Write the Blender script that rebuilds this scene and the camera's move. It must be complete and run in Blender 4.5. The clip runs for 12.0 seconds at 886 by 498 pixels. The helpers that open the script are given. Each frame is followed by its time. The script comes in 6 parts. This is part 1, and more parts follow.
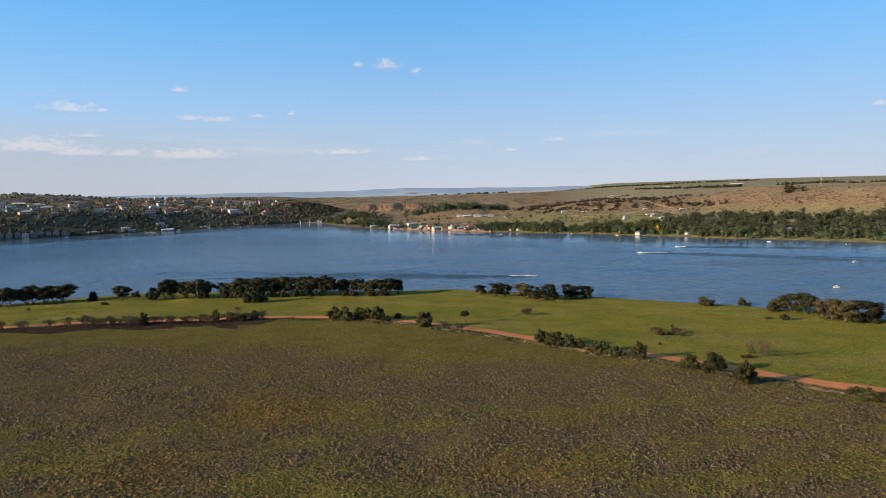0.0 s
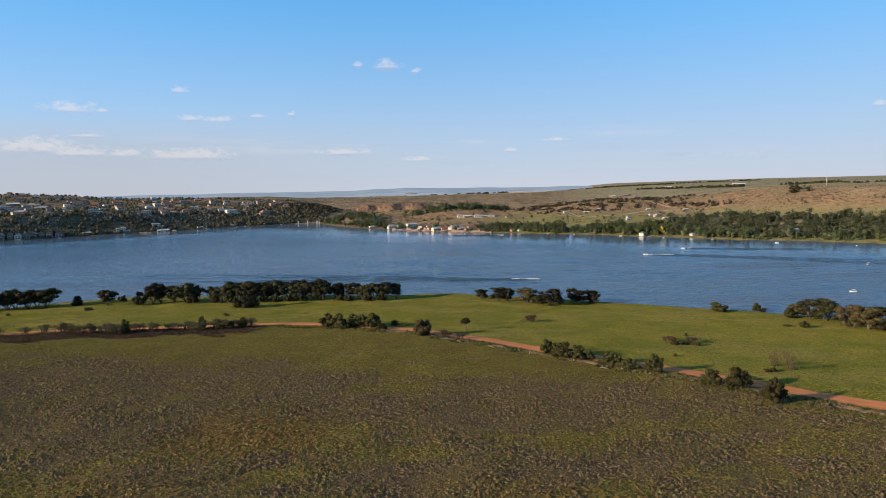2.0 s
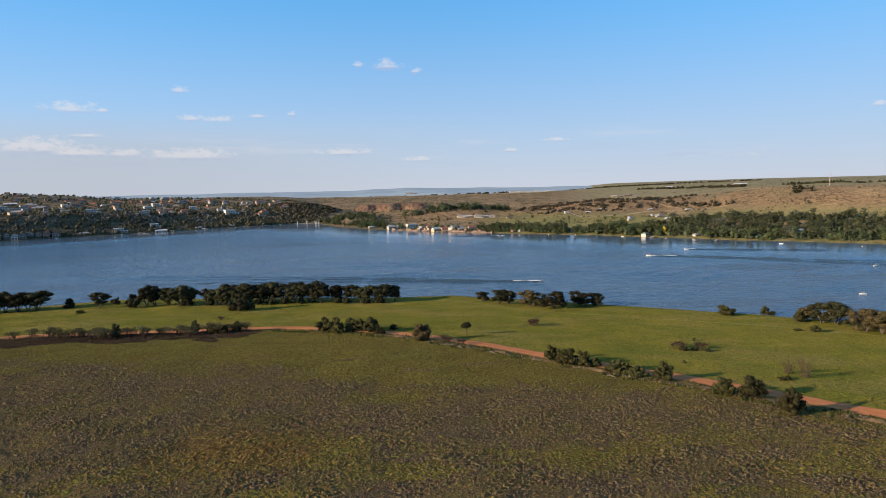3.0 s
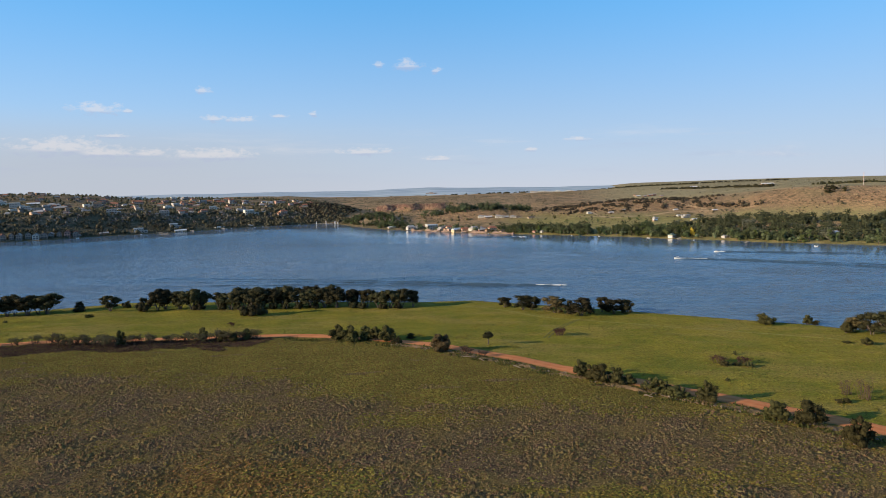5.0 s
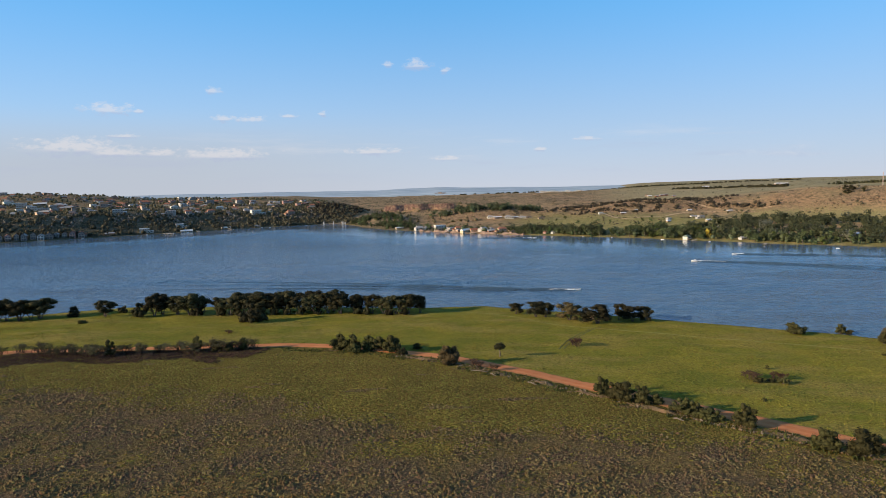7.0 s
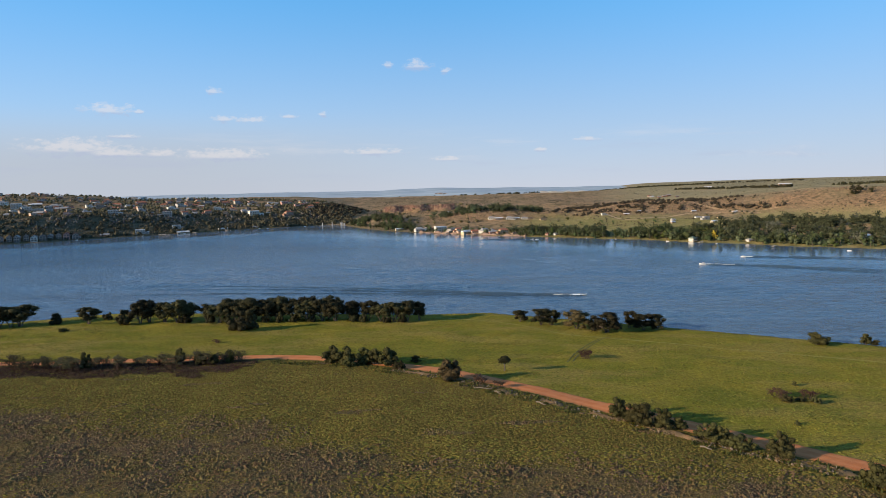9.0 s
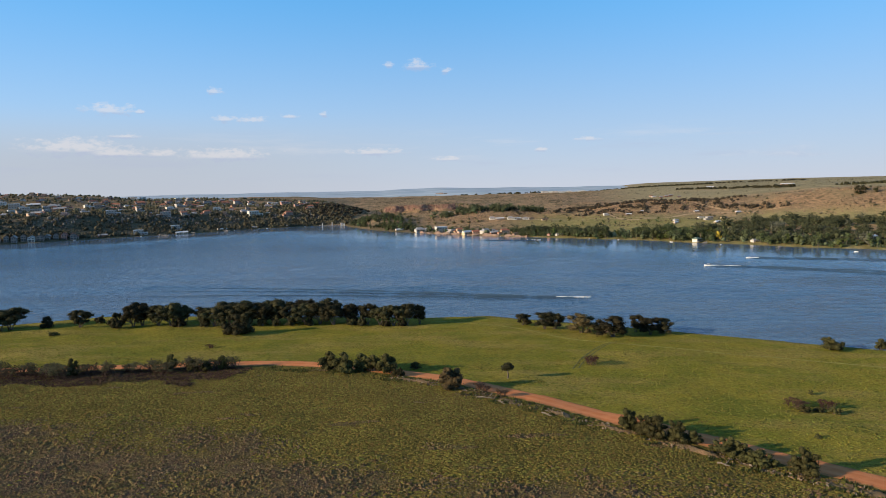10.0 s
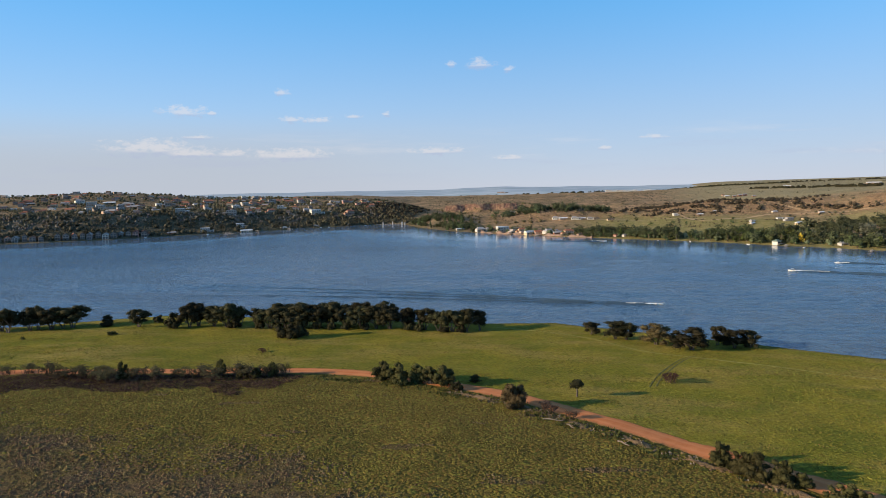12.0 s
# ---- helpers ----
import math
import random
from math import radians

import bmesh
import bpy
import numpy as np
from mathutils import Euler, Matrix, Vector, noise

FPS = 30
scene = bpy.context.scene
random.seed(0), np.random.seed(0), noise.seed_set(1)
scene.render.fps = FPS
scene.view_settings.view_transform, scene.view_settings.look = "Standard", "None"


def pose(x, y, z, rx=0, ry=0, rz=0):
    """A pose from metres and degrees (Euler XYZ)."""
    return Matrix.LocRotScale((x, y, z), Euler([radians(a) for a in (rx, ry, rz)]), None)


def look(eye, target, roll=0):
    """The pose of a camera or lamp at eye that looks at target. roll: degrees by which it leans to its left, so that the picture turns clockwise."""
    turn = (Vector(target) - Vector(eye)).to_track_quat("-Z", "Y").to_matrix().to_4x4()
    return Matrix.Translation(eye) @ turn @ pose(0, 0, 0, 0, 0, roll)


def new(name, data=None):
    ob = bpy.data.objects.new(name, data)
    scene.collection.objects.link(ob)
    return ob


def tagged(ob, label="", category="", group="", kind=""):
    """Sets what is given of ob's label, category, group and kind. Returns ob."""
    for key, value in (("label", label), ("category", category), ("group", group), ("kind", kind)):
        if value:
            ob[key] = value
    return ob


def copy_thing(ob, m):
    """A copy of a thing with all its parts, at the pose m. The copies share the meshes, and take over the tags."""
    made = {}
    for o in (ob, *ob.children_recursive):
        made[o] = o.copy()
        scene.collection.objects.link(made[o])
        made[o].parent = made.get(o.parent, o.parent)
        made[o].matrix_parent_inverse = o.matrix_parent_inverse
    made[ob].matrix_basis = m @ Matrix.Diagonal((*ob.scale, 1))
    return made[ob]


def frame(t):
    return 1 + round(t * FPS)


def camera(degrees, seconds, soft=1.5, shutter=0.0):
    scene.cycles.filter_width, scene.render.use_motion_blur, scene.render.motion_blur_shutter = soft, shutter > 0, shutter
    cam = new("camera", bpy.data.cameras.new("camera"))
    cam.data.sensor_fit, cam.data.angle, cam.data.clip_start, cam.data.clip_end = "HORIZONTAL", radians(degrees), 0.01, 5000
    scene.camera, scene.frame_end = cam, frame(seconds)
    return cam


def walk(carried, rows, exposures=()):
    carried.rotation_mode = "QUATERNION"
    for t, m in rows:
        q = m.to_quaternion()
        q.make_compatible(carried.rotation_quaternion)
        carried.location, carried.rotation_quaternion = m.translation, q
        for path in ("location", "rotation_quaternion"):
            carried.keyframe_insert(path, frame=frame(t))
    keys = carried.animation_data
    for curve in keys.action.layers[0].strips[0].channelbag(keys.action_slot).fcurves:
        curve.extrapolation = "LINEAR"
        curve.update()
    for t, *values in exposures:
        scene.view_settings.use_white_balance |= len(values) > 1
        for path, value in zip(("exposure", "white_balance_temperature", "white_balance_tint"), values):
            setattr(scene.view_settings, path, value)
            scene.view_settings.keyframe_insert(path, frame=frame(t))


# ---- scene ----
cam = camera(68.7, 12.0, soft=0.8)
PATH = [
    (0, (0.636, -0.633, 44.241), (0.657, 1.358, 44.045), -1.3),
    (0.5, (0.705, 2.153, 44.241), (0.726, 4.143, 44.045), -1.3),
    (1, (0.757, 4.865, 44.215), (0.778, 6.855, 44.019), -1.3),
    (1.5, (0.851, 7.61, 44.205), (0.872, 9.6, 44.009), -1.3),
    (2, (0.94, 10.304, 44.143), (0.961, 12.294, 43.947), -1.3),
    (2.5, (1.054, 13.129, 44.128), (1.075, 15.12, 43.932), -1.3),
    (4.5, (0.872, 23.665, 44.412), (0.862, 25.655, 44.215), -1.3),
    (5, (1.021, 26.446, 44.428), (0.98, 28.436, 44.232), -1.3),
    (5.5, (1.067, 29.31, 44.426), (1.009, 31.299, 44.23), -1.3),
    (6, (1.025, 31.925, 44.533), (0.956, 33.914, 44.337), -1.3),
    (6.5, (0.957, 34.562, 44.59), (0.888, 36.551, 44.394), -1.3),
    (7, (0.872, 37.319, 44.588), (0.804, 39.308, 44.392), -1.3),
    (9, (0.532, 48.225, 44.771), (0.463, 50.215, 44.576), -1.3),
    (9.5, (0.452, 51.008, 44.752), (0.383, 52.997, 44.557), -1.3),
    (10, (0.308, 53.801, 44.778), (0.237, 55.79, 44.583), -1.3),
    (10.5, (0.088, 56.496, 44.728), (0.001, 58.485, 44.533), -1.3),
    (11, (-0.019, 59.243, 44.738), (-0.18, 61.227, 44.543), -1.3),
    (11.5, (-0.181, 62.071, 44.763), (-0.406, 64.049, 44.569), -1.3),
    (12, (-0.582, 64.884, 44.662), (-0.839, 66.858, 44.468), -1.3),
]
walk(cam, [(t, look(eye, target, roll)) for t, eye, target, roll in PATH])

# ---- sky, sun, exposure ----
SUN_EL, SUN_AZ = 15.4, 247.0          # degrees; azimuth clockwise from +y
scene.view_settings.exposure = 0.62


def node(nt, kind, **kw):
    n = nt.nodes.new(kind)
    for k, v in kw.items():
        n.inputs[k].default_value = v
    return n


def maths(nt, op, a, b=None, c=None, clamp=False):
    n = nt.nodes.new("ShaderNodeMath")
    n.operation, n.use_clamp = op, clamp
    for i, v in enumerate((a, b, c)):
        if v is None:
            continue
        if isinstance(v, (int, float)):
            n.inputs[i].default_value = v
        else:
            nt.links.new(v, n.inputs[i])
    return n.outputs[0]


def blend(nt, fac, a, b, mode="MIX"):
    n = nt.nodes.new("ShaderNodeMix")
    n.data_type, n.blend_type = "RGBA", mode
    for i, v in ((0, fac), (6, a), (7, b)):
        if isinstance(v, (int, float)):
            n.inputs[i].default_value = v
        elif isinstance(v, tuple):
            n.inputs[i].default_value = (*v[:3], 1)
        else:
            nt.links.new(v, n.inputs[i])
    return n.outputs[2]


def ramp(nt, fac, lo, hi):
    """0 below lo, 1 above hi, smooth between."""
    n = nt.nodes.new("ShaderNodeMapRange")
    n.interpolation_type = "SMOOTHSTEP"
    nt.links.new(fac, n.inputs[0])
    n.inputs[1].default_value, n.inputs[2].default_value = lo, hi
    return n.outputs[0]


SKYTINT = (0.8, 1.1, 1.12)
UPPER = (0.70, 3.02, 6.25)
HAZECOL = (3.85, 4.1, 4.7)
CLOUDCOL = (5.6, 5.2, 5.1)
# small fair-weather clouds: azimuth, elevation, half width, half height (degrees)
CLOUDS = [(-28.62, 6.41, 2.1, 0.65), (-26.54, 6.31, 0.5, 0.25), (-3.85, 10.27, 1.5, 0.65), (-1.43, 9.78, 0.6, 0.35), (-6.31, 10.32, 0.6, 0.35), (-20.88, 8.05, 0.9, 0.4), (-20.24, 5.85, 1.1, 0.4), (-18.07, 5.78, 1.5, 0.45), (-14.91, 6.08, 0.9, 0.25), (-12.08, 6.28, 0.45, 0.3),
          (-27.63, 4.41, 1.4, 0.3), (-31.2, 3.5, 4.6, 0.95), (-28.6, 3.1, 4.0, 0.6), (-25.18, 3.05, 1.5, 0.55), (-20.3, 2.9, 4.8, 0.75), (-7.98, 3.02, 3.25, 0.45), (-1.39, 2.31, 1.8, 0.35), (10.8, 3.69, 1.5, 0.3), (6.77, 2.9, 0.75, 0.25), (34.48, 5.16, 0.7, 0.3)]


def make_world():
    w = bpy.data.worlds.new("sky")
    scene.world = w
    w.use_nodes = True
    nt = w.node_tree
    nt.nodes.clear()
    L = nt.links.new
    sky = nt.nodes.new("ShaderNodeTexSky")
    sky.sky_type, sky.sun_disc = "NISHITA", False
    sky.sun_elevation, sky.sun_rotation = radians(SUN_EL), radians(360 - SUN_AZ)
    sky.altitude, sky.air_density, sky.dust_density, sky.ozone_density = 1400, 1.0, 0.25, 3.0
    co = nt.nodes.new("ShaderNodeTexCoord")
    sep = nt.nodes.new("ShaderNodeSeparateXYZ")
    L(co.outputs["Generated"], sep.inputs[0])
    az = maths(nt, "MULTIPLY", maths(nt, "ARCTAN2", sep.outputs[0], sep.outputs[1]), 57.2958)
    el = maths(nt, "MULTIPLY", maths(nt, "ARCSINE", sep.outputs[2]), 57.2958)
    comb = nt.nodes.new("ShaderNodeCombineXYZ")
    L(az, comb.inputs[0]), L(el, comb.inputs[1])
    noise_in = nt.nodes.new("ShaderNodeVectorMath")
    noise_in.operation = "MULTIPLY"
    noise_in.inputs[1].default_value = (0.75, 1.5, 1)
    L(comb.outputs[0], noise_in.inputs[0])
    nz = node(nt, "ShaderNodeTexNoise", Scale=1.5, Detail=7.0, Roughness=0.66)
    L(noise_in.outputs[0], nz.inputs["Vector"])
    def heaps(drop):
        """The clouds as flattened ellipses; drop lowers each by that part of its height."""
        total = None
        for a, e, hw, hh in CLOUDS:
            sub = nt.nodes.new("ShaderNodeVectorMath")
            sub.operation = "SUBTRACT"
            sub.inputs[1].default_value = (a, e - drop * hh, 0)
            L(comb.outputs[0], sub.inputs[0])
            mul = nt.nodes.new("ShaderNodeVectorMath")
            mul.operation = "MULTIPLY"
            mul.inputs[1].default_value = (1 / hw, 1 / hh, 0)
            L(sub.outputs[0], mul.inputs[0])
            ln = nt.nodes.new("ShaderNodeVectorMath")
            ln.operation = "LENGTH"
            L(mul.outputs[0], ln.inputs[0])
            m = maths(nt, "SUBTRACT", 1.0, ln.outputs["Value"])
            total = m if total is None else maths(nt, "MAXIMUM", total, m)
        return total

    total, under = heaps(0.0), heaps(0.6)
    # puffs: the ellipses broken up by noise
    n1 = maths(nt, "MULTIPLY_ADD", nz.outputs[0], 3.0, -1.42)
    mask = ramp(nt, maths(nt, "ADD", maths(nt, "MAXIMUM", total, -1.0), n1), 0.12, 0.95)
    # thin streaks low over the horizon
    nz2 = node(nt, "ShaderNodeTexNoise", Scale=0.35, Detail=5.0, Roughness=0.6)
    m2 = nt.nodes.new("ShaderNodeVectorMath")
    m2.operation = "MULTIPLY"
    m2.inputs[1].default_value = (0.25, 2.2, 1)
    L(comb.outputs[0], m2.inputs[0]), L(m2.outputs[0], nz2.inputs["Vector"])
    low = maths(nt, "MULTIPLY", ramp(nt, el, 0.2, 1.5), maths(nt, "SUBTRACT", 1.0, ramp(nt, el, 3.0, 5.5)))
    streak = maths(nt, "MULTIPLY", maths(nt, "MULTIPLY", ramp(nt, nz2.outputs[0], 0.48, 0.75), low), 0.5)
    fac = maths(nt, "MAXIMUM", maths(nt, "MULTIPLY", mask, 0.46), maths(nt, "MULTIPLY", streak, 0.6))
    tinted = blend(nt, 1.0, sky.outputs[0], SKYTINT, "MULTIPLY")
    tinted = blend(nt, maths(nt, "MULTIPLY_ADD", ramp(nt, el, 18.0, 50.0), -0.62, 0.72), tinted, UPPER)
    tinted = blend(nt, maths(nt, "MULTIPLY", ramp(nt, el, 20.0, 60.0), 0.5), tinted, (0.95, 1.12, 1.4))
    # a little brighter away from the sun
    lit = nt.nodes.new("ShaderNodeVectorMath")
    lit.operation = "SCALE"
    L(tinted, lit.inputs[0])
    L(maths(nt, "MULTIPLY_ADD", ramp(nt, az, -8.0, 30.0), 0.14, 0.985), lit.inputs["Scale"])
    tinted = lit.outputs[0]
    hazy = maths(nt, "POWER", maths(nt, "SUBTRACT", 1.0, maths(nt, "DIVIDE", maths(nt, "MAXIMUM", el, 0.0), 19.0, clamp=True)), 1.7)
    tinted = blend(nt, maths(nt, "MULTIPLY", hazy, 0.95), tinted, HAZECOL)
    veil = maths(nt, "MULTIPLY", maths(nt, "SUBTRACT", 1.0, ramp(nt, az, -30.0, 10.0)), maths(nt, "SUBTRACT", 1.0, ramp(nt, el, 2.0, 7.0)))
    tinted = blend(nt, maths(nt, "MULTIPLY", veil, 0.75), tinted, (3.2, 3.45, 3.92))
    # grey-blue bases under lit tops
    base = ramp(nt, maths(nt, "ADD", maths(nt, "SUBTRACT", under, total), maths(nt, "MULTIPLY_ADD", nz.outputs[0], 0.9, -0.45)), -0.25, 0.25)
    mix = blend(nt, fac, tinted, blend(nt, base, CLOUDCOL, (3.0, 3.3, 4.4)))
    bg = nt.nodes.new("ShaderNodeBackground")
    L(mix, bg.inputs[0])
    bg.inputs[1].default_value = 0.10
    out = nt.nodes.new("ShaderNodeOutputWorld")
    L(bg.outputs[0], out.inputs[0])


make_world()
sun = new("sun", bpy.data.lights.new("sun", "SUN"))
sun.data.energy, sun.data.angle, sun.data.color = 5.2, radians(0.55), (1.0, 0.79, 0.54)
sun.matrix_world = look((-math.sin(radians(360 - SUN_AZ)) * 300, math.cos(radians(SUN_AZ)) * 300, 300 * math.tan(radians(SUN_EL))), (0, 0, 0))

# ---- the lie of the land ----
NEAR_SHORE = [(-900, 130), (-420, 215), (-260, 236), (-169, 263), (-146, 275), (-130, 282), (-96, 280), (-56, 276), (-14, 271), (8, 272.5), (16, 268),
              (41, 256), (62, 245), (88, 231), (105, 222), (116, 214), (128, 207), (137, 195), (160, 170), (200, 120), (260, 30), (420, -200), (700, -500)]
FAR_SHORE = [(-1500, 330), (-700, 500), (-490, 605), (-445, 625), (-405, 645), (-385, 661), (-353, 689), (-322, 712), (-252, 780), (-204, 809), (-174, 834), (-150, 836),
             (-138, 808), (-111, 752), (-73, 698), (-41, 668), (5, 628), (91, 577), (135, 550), (165, 521), (193, 502), (218, 476), (239, 466), (265, 447), (330, 395), (430, 290), (700, 0), (1100, -500)]
ROAD = [(-420, 188), (-300, 192), (-180, 194), (-122, 195.7), (-100, 197.2), (-72, 200.5), (-55, 203.2), (-44, 203.2), (-34, 201), (-22, 196.5), (-10, 190.3), (0, 183.6), (8, 176.8),
        (16, 169.8), (23, 163), (31, 155.6), (40, 147.5), (47, 141), (54, 134.8), (62, 127.6), (70, 120.6), (78, 114.8), (90, 107), (110, 95), (150, 72), (240, 20), (360, -60)]


def side(px, py, line):
    """Signed distance to a line of points: positive on its right-hand side."""
    px, py = np.asarray(px, float), np.asarray(py, float)
    best, sign = np.full(px.shape, 1e9), np.ones(px.shape)
    for (ax, ay), (bx, by) in zip(line[:-1], line[1:]):
        vx, vy = bx - ax, by - ay
        u = np.clip(((px - ax) * vx + (py - ay) * vy) / (vx * vx + vy * vy), 0, 1)
        d = np.hypot(px - ax - u * vx, py - ay - u * vy)
        s = -np.sign(vx * (py - ay) - vy * (px - ax))
        sign = np.where(d < best, s, sign)
        best = np.minimum(d, best)
    return best * np.where(sign == 0, 1, sign)


def smooth(v, lo, hi):
    v = np.clip((np.asarray(v, float) - lo) / (hi - lo), 0, 1)
    return v * v * (3 - 2 * v)


def bump(x, y, cx, cy, rx, ry):
    return np.exp(-((x - cx) / rx) ** 2 - ((y - cy) / ry) ** 2)


def waves(x, y, size, seed):
    """Cheap smooth unevenness, about -1 to 1."""
    r = np.random.RandomState(seed)
    t = 0
    for k in range(7):
        a, p, f = r.uniform(0, 6.28), r.uniform(0, 6.28), r.uniform(0.6, 1.7) * 6.28 / size
        t = t + np.sin((x * math.cos(a) + y * math.sin(a)) * f + p)
    return t / 3.2


def land(x, y):
    """Height of the ground; below 0 under the lake."""
    x, y = np.asarray(x, float), np.asarray(y, float)
    d = side(x, y, NEAR_SHORE)
    near = np.interp(d, [-60, -6, 0, 3, 30, 60, 90, 120, 160, 400, 900], [-8, -0.7, 0, 0.5, 1.6, 2.8, 4.9, 6.6, 7.6, 9, 10])
    near = near + 0.12 * waves(x, y, 24, 3) * smooth(d, 4, 20)
    s = -side(x, y, FAR_SHORE)
    left = np.interp(s, [-60, -5, 0, 4, 15, 40, 80, 110, 200, 350, 900, 2000, 4700], [-8, -0.6, 0, 1.2, 3, 8, 14.5, 17.5, 25, 38, 26, 14, 14])
    left = left * np.where(left > 0, np.interp(x, [-460, -380, -300, -230, -170], [1, 0.95, 0.78, 0.68, 0.6]), 1)
    u = x / np.maximum(y, 50)
    left = left - 6.5 * smooth(s, 150, 340) * smooth(u, -0.62, -0.42) + 5 * smooth(s, 150, 340) * (1 - smooth(s, 600, 900)) * smooth(-u, 0.46, 0.58)
    # the rocky scarp under the houses
    left = left + np.interp(s, [0, 15, 33, 54, 75, 110, 200], [0, 0, 3, 11, 9.5, 7, 0]) * np.interp(x, [-400, -330, -260, -200], [1, 0.65, 0.3, 0.1])
    crest = np.interp(u, [-0.1, 0.05, 0.2, 0.35, 0.5, 0.6, 0.9], [13, 14, 15, 21, 31, 33, 33])
    k = smooth(s, 170, 300)
    mid = np.interp(s, [-60, -5, 0, 3, 30, 100, 180, 300], [-8, -0.6, 0, 0.8, 2.0, 4.5, 8.5, 9.5]) * (1 - k) + crest * k
    beyond = np.interp(u, [-0.3, 0.0, 0.15, 0.3, 0.5, 0.8], [14, 13, 16, 27, 36, 37])
    mid = mid + (beyond - crest) * smooth(s, 500, 1500) + 5 * smooth(s, 2500, 4300) * smooth(u, 0.1, 0.3)
    mid = mid + 9 * bump(x, y, 30, 800, 60, 55) + 6 * bump(x, y, 195, 800, 70, 45) + 5 * bump(x, y, -60, 930, 130, 70) + 8 * bump(x, y, -92, 795, 36, 48) * smooth(s, 2, 25)
    wl = smooth(-140 - 0.17 * (y - 834) - x, -6, 60)
    far = left * wl + mid * (1 - wl)
    far = far + 11 * bump(x, y, -172, 922, 40, 46) * smooth(s, 3, 28) + 8 * bump(x, y, -235, 960, 62, 90) * smooth(s, 20, 70)
    # the red cliff behind the wooded spit
    far = far + (4.5 * smooth(y + 4 * waves(x, y, 30, 58), 950, 956) * (1 - smooth(y, 985, 1120)) - 3 * smooth(y, 880, 930) * (1 - smooth(y, 946, 952))) * smooth(x, -125, -95) * (1 - smooth(x, 5, 35))
    far = far + 5 * bump(x, y, -450, 1560, 240, 160)
    far = far + smooth(s, 40, 160) * (0.9 * waves(x, y, 70, 5) + 0.9 * waves(x, y, 260, 6)) * (1 - smooth(s, 900, 2500))
    far = far - 16 * smooth(y, 2100, 2300) * (1 - smooth(u, 0.2, 0.28))
    return np.maximum(near, far)


def ground_z(x, y):
    return float(land(np.array([x]), np.array([y]))[0])


# ---- materials ----
def material(name, rough=0.9, spec=0.2):
    m = bpy.data.materials.new(name)
    m.use_nodes = True
    p = m.node_tree.nodes["Principled BSDF"]
    p.inputs["Roughness"].default_value = rough
    p.inputs["Specular IOR Level"].default_value = spec
    return m, m.node_tree, p


def position(nt):
    return nt.nodes.new("ShaderNodeNewGeometry").outputs["Position"]


def noise_tex(nt, scale, detail=4.0, rough=0.55, vec=None, stretch=None):
    n = node(nt, "ShaderNodeTexNoise", Scale=scale, Detail=detail, Roughness=rough)
    vec = vec or position(nt)
    if stretch:
        v = nt.nodes.new("ShaderNodeVectorMath")
        v.operation = "MULTIPLY"
        v.inputs[1].default_value = stretch
        nt.links.new(vec, v.inputs[0])
        vec = v.outputs[0]
    nt.links.new(vec, n.inputs["Vector"])
    return n.outputs[0]


def attribute(nt, name):
    a = nt.nodes.new("ShaderNodeAttribute")
    a.attribute_name = name
    return a.outputs["Fac"]


def relief(nt, p, height, strength, distance):
    b = node(nt, "ShaderNodeBump", Strength=strength, Distance=distance)
    nt.links.new(height, b.inputs["Height"])
    nt.links.new(b.outputs[0], p.inputs["Normal"])


def plain(name, col, col2, scale, rough=0.85, bumpy=0.0, random_island=False, random_object=False, spread=0.3, metal=0.0, spec=0.2):
    """Two tones mixed by noise, with variation by piece and a fine relief."""
    m, nt, p = material(name, rough, spec)
    c = blend(nt, ramp(nt, noise_tex(nt, scale, 5), 0.3, 0.7), col, col2)
    if random_island or random_object:
        if random_island:
            r = nt.nodes.new("ShaderNodeNewGeometry").outputs["Random Per Island"]
        else:
            r = nt.nodes.new("ShaderNodeObjectInfo").outputs["Random"]
        hsv = nt.nodes.new("ShaderNodeHueSaturation")
        nt.links.new(maths(nt, "MULTIPLY_ADD", r, 2 * spread, 1 - spread), hsv.inputs["Value"])
        nt.links.new(maths(nt, "MULTIPLY_ADD", r, 0.06, 0.47), hsv.inputs["Hue"])
        nt.links.new(c, hsv.inputs["Color"])
        c = hsv.outputs[0]
    nt.links.new(c, p.inputs["Base Color"])
    p.inputs["Metallic"].default_value = metal
    if bumpy:
        relief(nt, p, noise_tex(nt, scale * 6, 4), bumpy, 0.5 / scale)
    return m


